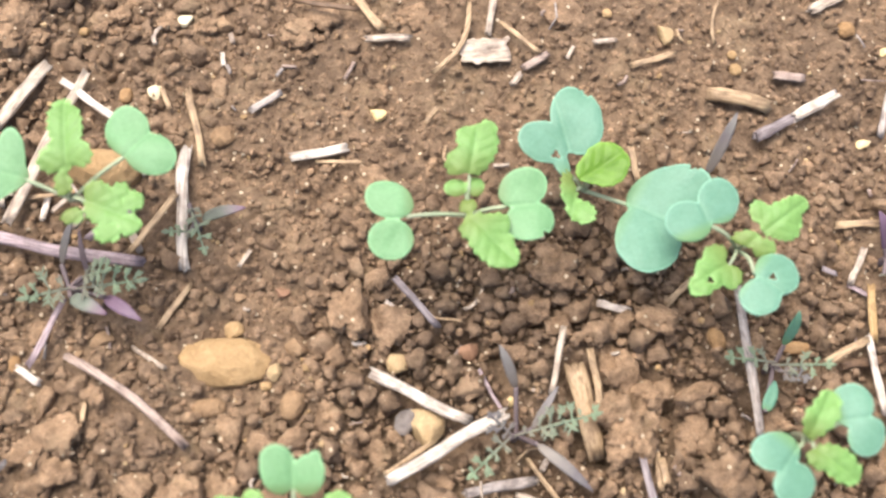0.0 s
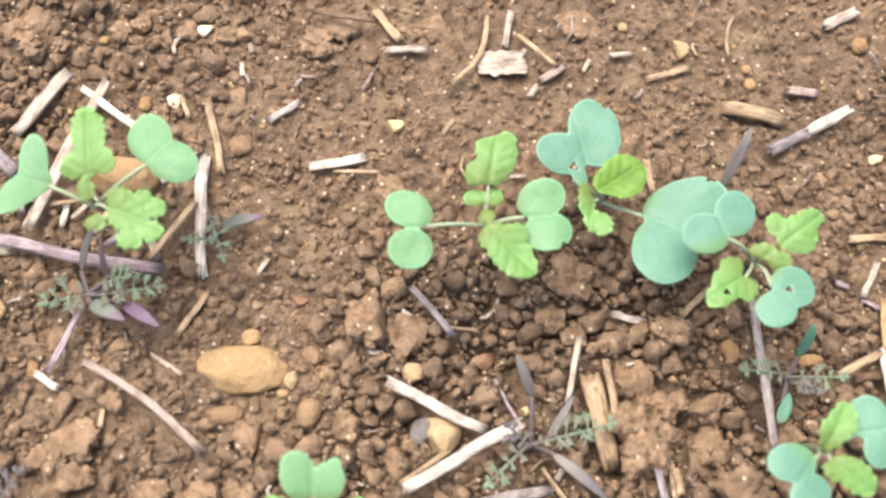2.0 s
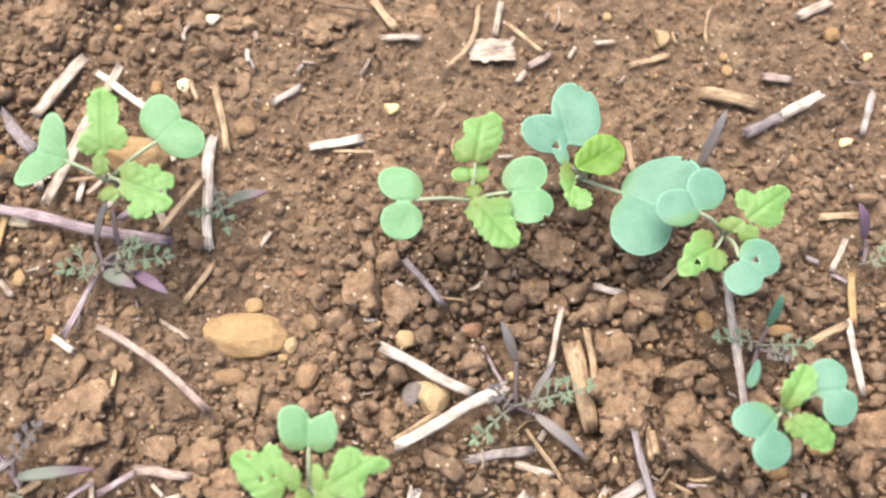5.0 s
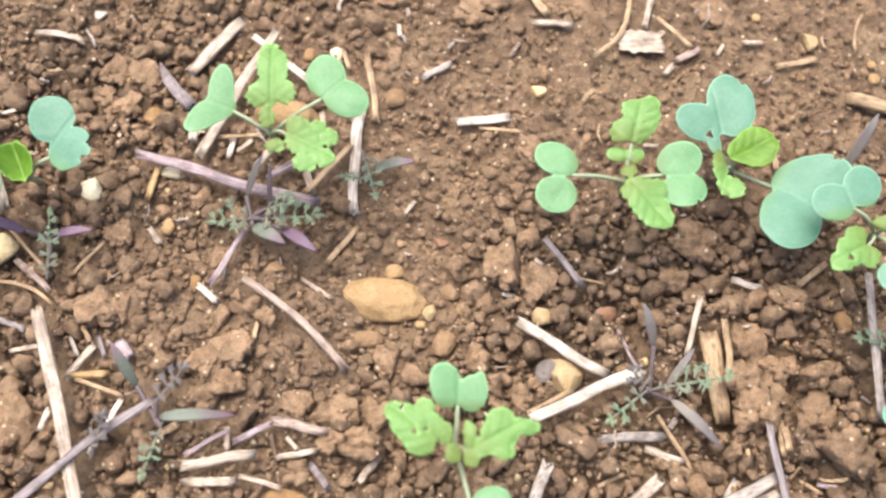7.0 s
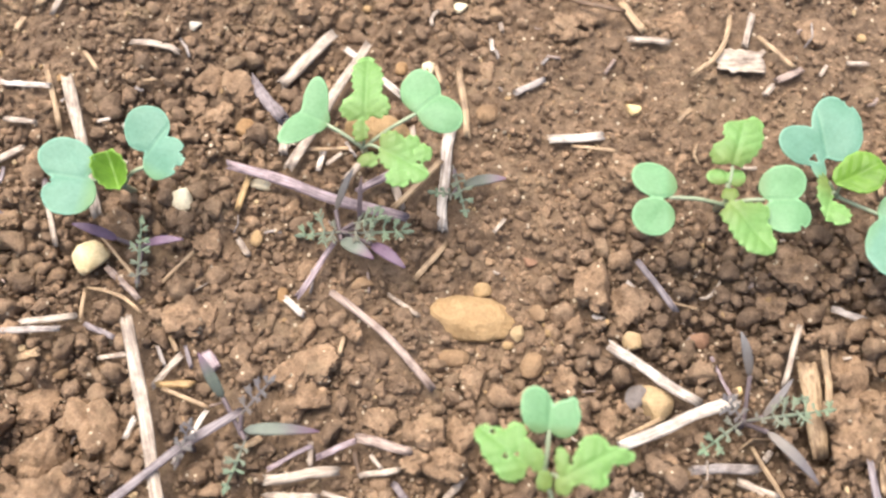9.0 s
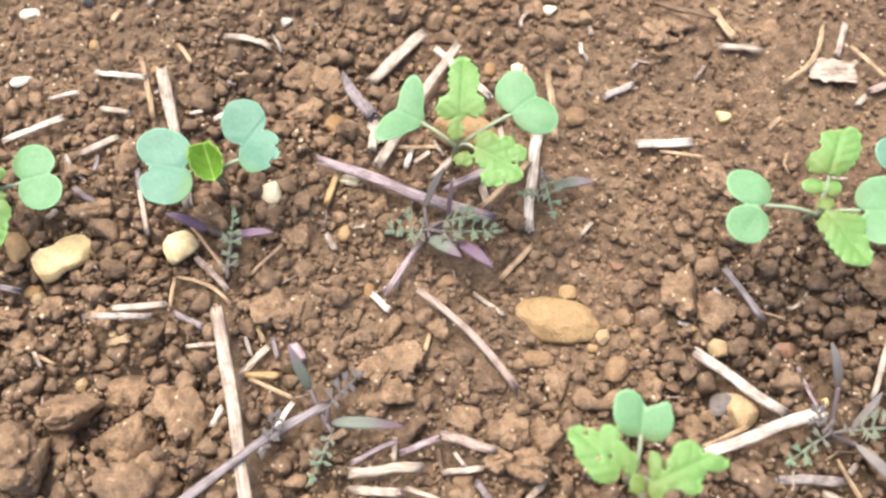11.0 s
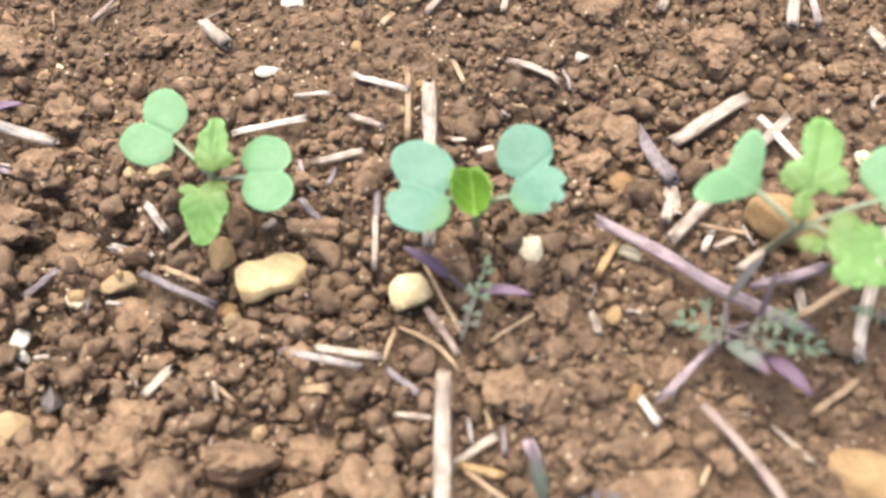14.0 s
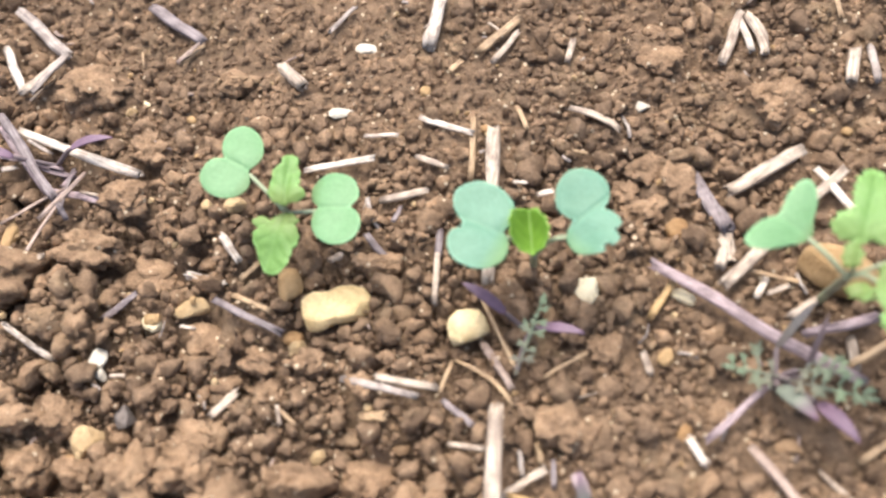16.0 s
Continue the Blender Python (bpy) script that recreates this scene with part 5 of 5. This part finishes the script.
straw(0.0063, 0.2053, 0.0104, 0.1960, 0.00169, "grey")
straw(-0.1507, 0.1163, -0.1186, 0.1177, 0.00214, "white", lift=0.002)
straw(-0.1552, 0.1155, -0.1354, 0.1066, 0.00167, "purple", lift=0.002)
straw(-0.1510, 0.1101, -0.1328, 0.1128, 0.00120, "purple", lift=0.001)
straw(-0.1389, 0.1080, -0.1222, 0.1094, 0.00188, "purple")
straw(-0.1287, 0.0888, -0.1295, 0.1133, 0.00080, "pink", bend=0.04, lift=0.003)
straw(-0.1311, 0.0852, -0.1274, 0.0939, 0.00146, "pale", lift=0.001)
straw(-0.1223, 0.0775, -0.1112, 0.0766, 0.00128, "white", lift=0.001)
straw(-0.1296, 0.1029, -0.1351, 0.1143, 0.00094, "slate", lift=0.002)
straw(-0.1087, 0.0877, -0.1033, 0.0951, 0.00164, "slate")
straw(-0.0872, 0.0996, -0.0710, 0.0987, 0.00147, "slate", lift=0.001)
straw(-0.0851, 0.1022, -0.0752, 0.1017, 0.00106, "tan")
straw(-0.0969, 0.1031, -0.0892, 0.1036, 0.00143, "pale")
straw(-0.0933, 0.1119, -0.0865, 0.1081, 0.00152, "white", lift=0.001)
straw(-0.0673, 0.1239, -0.0599, 0.1206, 0.00140, "slate")
straw(-0.0635, 0.1281, -0.0640, 0.1324, 0.00109, "slate")
straw(-0.0569, 0.0960, -0.0414, 0.0977, 0.00138, "grey", lift=0.002)
straw(-0.0504, 0.0982, -0.0398, 0.1014, 0.00148, "pale", lift=0.001)
straw(-0.0405, 0.1085, -0.0257, 0.1031, 0.00079, "tan", bend=0.08, lift=0.001)
straw(-0.0396, 0.1008, -0.0407, 0.1083, 0.00081, "tan", lift=0.001)
straw(-0.0367, 0.1130, -0.0277, 0.1066, 0.00150, "pink", lift=0.001)
straw(-0.0415, 0.1215, -0.0279, 0.1097, 0.00081, "tan", lift=0.0015)
straw(-0.0237, 0.1109, -0.0185, 0.1186, 0.00079, "tan", lift=0.001)
straw(-0.0388, 0.1005, -0.0309, 0.0978, 0.00118, "slate")
straw(-0.0766, 0.0800, -0.0751, 0.0865, 0.00196, "pale")
straw(-0.0516, 0.0918, -0.0455, 0.0929, 0.00219, "tan")
straw(-0.0098, 0.1227, -0.0069, 0.1194, 0.00138, "pale")
straw(-0.0112, 0.1287, -0.0098, 0.1376, 0.00161, "ochre")
straw(-0.0034, 0.1426, -0.0050, 0.1518, 0.00225, "pale", flat=0.3)
straw(-0.0409, 0.1460, -0.0380, 0.1475, 0.00131, "white")
straw(-0.0660, 0.1426, -0.0588, 0.1431, 0.00133, "pale")
straw(-0.0857, 0.1058, -0.0840, 0.1104, 0.00131, "tan")
straw(-0.0711, 0.1160, -0.0692, 0.1180, 0.00173, "pale")
straw(-0.0658, 0.0870, -0.0637, 0.0840, 0.00091, "pale")
straw(-0.0653, 0.0866, -0.0606, 0.0852, 0.00081, "tan")
straw(-0.0457, 0.1450, -0.0434, 0.1469, 0.00076, "white")
straw(-0.0383, 0.1564, -0.0354, 0.1580, 0.00066, "tan")
straw(-0.0821, 0.0744, -0.0758, 0.0740, 0.00061, "pale")
straw(-0.0794, 0.0680, -0.0753, 0.0660, 0.00118, "grey")
straw(-0.1184, 0.0776, -0.1162, 0.0767, 0.00108, "grey")
straw(-0.0011, 0.2103, -0.0038, 0.2148, 0.00106, "tan")
straw(-0.0222, 0.0977, -0.0198, 0.0936, 0.00086, "grey")
straw(-0.0161, 0.0981, -0.0139, 0.0937, 0.00094, "slate")
straw(-0.0117, 0.0973, -0.0082, 0.0939, 0.00221, "purple")
straw(0.0142, 0.1367, 0.0245, 0.1441, 0.00193, "purple", lift=0.001)
straw(0.0108, 0.1387, 0.0146, 0.1452, 0.00158, "pale", lift=0.001)
straw(0.0214, 0.1401, 0.0244, 0.1342, 0.00173, "pale")
straw(0.0057, 0.1429, 0.0089, 0.1462, 0.00101, "pale")
straw(0.0045, 0.1407, 0.0046, 0.1472, 0.00142, "white")
straw(0.0972, 0.0698, 0.1037, 0.0757, 0.00058, "tan", bend=0.2)
straw(0.1199, 0.0759, 0.1256, 0.0783, 0.00214, "pale", lift=0.001)
straw(0.1309, 0.0820, 0.1357, 0.0795, 0.00085, "tan")
straw(0.1345, 0.0827, 0.1399, 0.0827, 0.00073, "tan", bend=-0.1)
straw(0.0887, 0.0766, 0.0940, 0.0796, 0.00095, "tan")
straw(0.1012, 0.0874, 0.1038, 0.0890, 0.00110, "pale")
straw(0.1039, 0.0901, 0.1051, 0.0923, 0.00122, "pale")
straw(0.0221, 0.0816, 0.0240, 0.0761, 0.00091, "brown")
straw(0.0256, 0.0807, 0.0282, 0.0783, 0.00090, "pale")
straw(-0.0175, 0.0967, -0.0203, 0.1004, 0.00108, "tan")
straw(0.0163, 0.0997, 0.0166, 0.1040, 0.00094, "tan")
straw(-0.0064, 0.0688, -0.0050, 0.0707, 0.00102, "purple")
straw(0.0293, 0.2065, 0.0396, 0.2027, 0.00197, "white", lift=0.001)
straw(0.0368, 0.1985, 0.0447, 0.1986, 0.00195, "white", lift=0.001)
straw(0.0441, 0.1995, 0.0517, 0.1959, 0.00168, "pink", lift=0.001)
straw(0.0428, 0.2003, 0.0532, 0.1994, 0.00155, "white", lift=0.002)
straw(0.0196, 0.1985, 0.0238, 0.1951, 0.00209, "pale")
straw(0.0103, 0.2041, 0.0133, 0.2090, 0.00094, "tan")
stone(0.0406, 0.2016, 0.00235, 0.00138, 17, "yellow")
stone(0.0492, 0.2059, 0.00145, 0.00125, 15, "sand")
stone(0.0384, 0.1859, 0.00229, 0.00202, 16, "tan")
straw(-0.0910, 0.0925, -0.0886, 0.0937, 0.00064, "white", lift=0.004)
straw(-0.0983, 0.0784, -0.0954, 0.0798, 0.00084, "pale")
straw(0.0246, 0.1801, 0.0254, 0.1847, 0.00102, "pale", bend=0.2)
straw(0.0173, 0.0722, 0.0262, 0.0704, 0.00100, "pale", lift=0.001)
straw(0.0004, 0.0790, 0.0033, 0.0817, 0.00161, "tan")
straw(0.0143, 0.0731, 0.0163, 0.0748, 0.00091, "tan")
straw(-0.1554, 0.1169, -0.1305, 0.1050, 0.00202, "slate", lift=0.004)
straw(-0.1493, 0.1148, -0.1260, 0.1023, 0.00119, "slate", lift=0.003)
straw(-0.1495, 0.1092, -0.1440, 0.1115, 0.00171, "purple", lift=0.002)
straw(-0.1481, 0.1069, -0.1461, 0.1093, 0.00130, "white", lift=0.001)
straw(-0.1419, 0.1113, -0.1363, 0.1129, 0.00078, "purple", lift=0.003)
straw(-0.1468, 0.1150, -0.1406, 0.1147, 0.00092, "grey", lift=0.002)
straw(-0.1279, 0.1124, -0.1295, 0.0991, 0.00114, "pink", lift=0.005)
straw(-0.1298, 0.1098, -0.1232, 0.1099, 0.00075, "pale", lift=0.001)
straw(-0.1344, 0.1093, -0.1336, 0.1137, 0.00101, "purple", lift=0.002)
straw(-0.1303, 0.0873, -0.1268, 0.0940, 0.00132, "pale", lift=0.002)
straw(-0.1531, 0.1377, -0.1544, 0.1259, 0.00181, "grey", lift=0.002)
straw(-0.1266, 0.1523, -0.1297, 0.1467, 0.00107, "pink", lift=0.001)
straw(-0.1389, 0.0959, -0.1329, 0.1099, 0.00088, "pink", lift=0.002)
husk(-0.0967, 0.1024, -0.0881, 0.1037, 0.00149, "white")
husk(-0.0048, 0.1514, -0.0018, 0.1452, 0.00167, "pale")

# ---- loose soil ----
def fibres(name, label, count, mats):
    """Short bits of chopped straw, too many to count, joined into one body."""
    x, y = RNG.uniform(X0, X1, count), RNG.uniform(Y0, Y1, count)
    verts, faces, which = [], [], []
    for k in range(count):
        a, ln, w = RNG.uniform(0, math.pi), 0.0012 + 0.006 * RNG.random() ** 2.5, RNG.uniform(0.00018, 0.0005)
        d, s = np.array([math.cos(a), math.sin(a), RNG.normal(0, 0.12)]), np.array([-math.sin(a), math.cos(a), 0.0])
        c = np.array([x[k], y[k], float(ground_z(x[k], y[k])) + 0.0016])
        bow, b = RNG.normal(0, 0.12) * ln, len(verts)
        for t in (-0.5, 0.0, 0.5):
            m = c + d * ln * t + s * bow * (1 - 4 * t * t) * (1 if t == 0 else 0)
            for u, v in ((-1, 0), (0, 0.6), (1, 0), (0, -0.6)):
                verts.append(m + s * w * u + np.array([0, 0, w * v]))
        for i in (0, 4):
            for j in range(4):
                faces.append((b + i + j, b + i + (j + 1) % 4, b + i + 4 + (j + 1) % 4, b + i + 4 + j))
        faces += [(b + 3, b + 2, b + 1, b), (b + 8, b + 9, b + 10, b + 11)]
        which += [k % len(mats)] * 10
    me = mesh_from(name, verts, faces, mats)
    me.polygons.foreach_set("material_index", np.array(which, np.int32))
    tagged(new(name, me), label, "straw bits", kind="stuff")


def loose_clods(places):
    """Single clods of about a centimetre, set on the soil in any turn; alike ones share their mesh."""
    shapes, tri = soil_shapes(4, 20, 30, 0.48, 5, True, 0.8, 0.7)
    meshes = [fast_mesh("soil_clod", p, tri, CRUMB) for p in shapes]
    for k, (x, y, r) in enumerate(places.T):
        ob = new("soil_clod", meshes[k % 20])
        ob.matrix_world = Matrix.Translation((x, y, float(ground_z(x, y)) + (0.25 + 0.3 * float(loose(x, y))) * r)) @ Matrix.Rotation(RNG.uniform(0, 6.28), 4, "Z") @ Matrix.Scale(r, 4)
        tagged(ob, "small knobbly clod of dry brown soil", "soil clod", "loose clods")


loose_clods(np.concatenate([pack(170, 0.0062, 0.0092, lambda k: np.clip(k - 0.84, 0, 1) * 5, 0.85), pack(180, 0.0048, 0.0068, lambda k: np.clip(k - 0.72, 0, 1) * 2.4, 0.82), pack(300, 0.0032, 0.0048, lambda k: np.clip(k - 0.5, 0, 1) * 1.6, 0.75)], 1))
coarse = [pack(12000, 0.0024, 0.0036, lambda k: 1.3 * np.clip(k - 0.35, 0, 1)), pack(20000, 0.0017, 0.0024, lambda k: np.clip(k - 0.1, 0, 1))]
middle = [pack(34000, 0.0012, 0.0017, lambda k: k), pack(60000, 0.0008, 0.0012, lambda k: 0.3 + 0.7 * k)]
fine = [pack(115000, 0.0004, 0.0008, lambda k: 0.75 + 0.25 * k, 0.5)]
TAKEN[TAKEN == 1] = 0
upper = [pack(11000, 0.0013, 0.0026, lambda k: np.clip(k - 0.58, 0, 1)), pack(50000, 0.0004, 0.0011, lambda k: np.clip(k - 0.2, 0.3, 1), 0.5)]
scatter("soil_crumbs", "coarse crumbs of brown soil strewn over the field", coarse, 2, 6, 0.65, CRUMB, smooth=True)
scatter("small_soil_crumbs", "small crumbs of brown soil between the clods", middle[:1], 2, 5, 0.55, CRUMB, smooth=True)
scatter("tiny_soil_crumbs", "tiny crumbs of brown soil between larger crumbs", middle[1:], 1, 4, 0.5, CRUMB)
scatter("soil_grains", "grains of brown soil filling the gaps between crumbs", fine, 1, 3, 0.8, CRUMB)
scatter("loose_soil_crumbs", "loose crumbs of brown soil lying on top", upper, 1, 4, 0.5, CRUMB, lift=0.0011)
far_x, far_y = RNG.uniform(-1.0, 1.0, 4000), RNG.uniform(-0.9, 1.1, 4000)
beyond = (far_x < X0) | (far_x > X1) | (far_y < Y0) | (far_y > Y1)
scatter("outlying_soil_crumbs", "crumbs of brown soil on the field around", [np.stack([far_x, far_y, RNG.uniform(0.003, 0.009, 4000)])[:, beyond]], 1, 4, 0.4, CRUMB)
grit = np.stack([RNG.uniform(X0, X1, 2200), RNG.uniform(Y0, Y1, 2200), 0.0002 + 0.0009 * RNG.random(2200) ** 4])
scatter("pale_grit", "pale grit and stone chips scattered on brown soil", [grit[:, :1100]], 1, 3, 3.5, stone_material("sand"), "grit")
scatter("tan_grit", "tan and ochre grit scattered on brown soil", [grit[:, 1100:]], 1, 3, 3.0, stone_material("ochre"), "grit")
fibres("chopped_straw", "thin short bits of chopped straw on the soil", 420, [straw_material(k) for k in ("pale", "tan", "grey", "pink")])
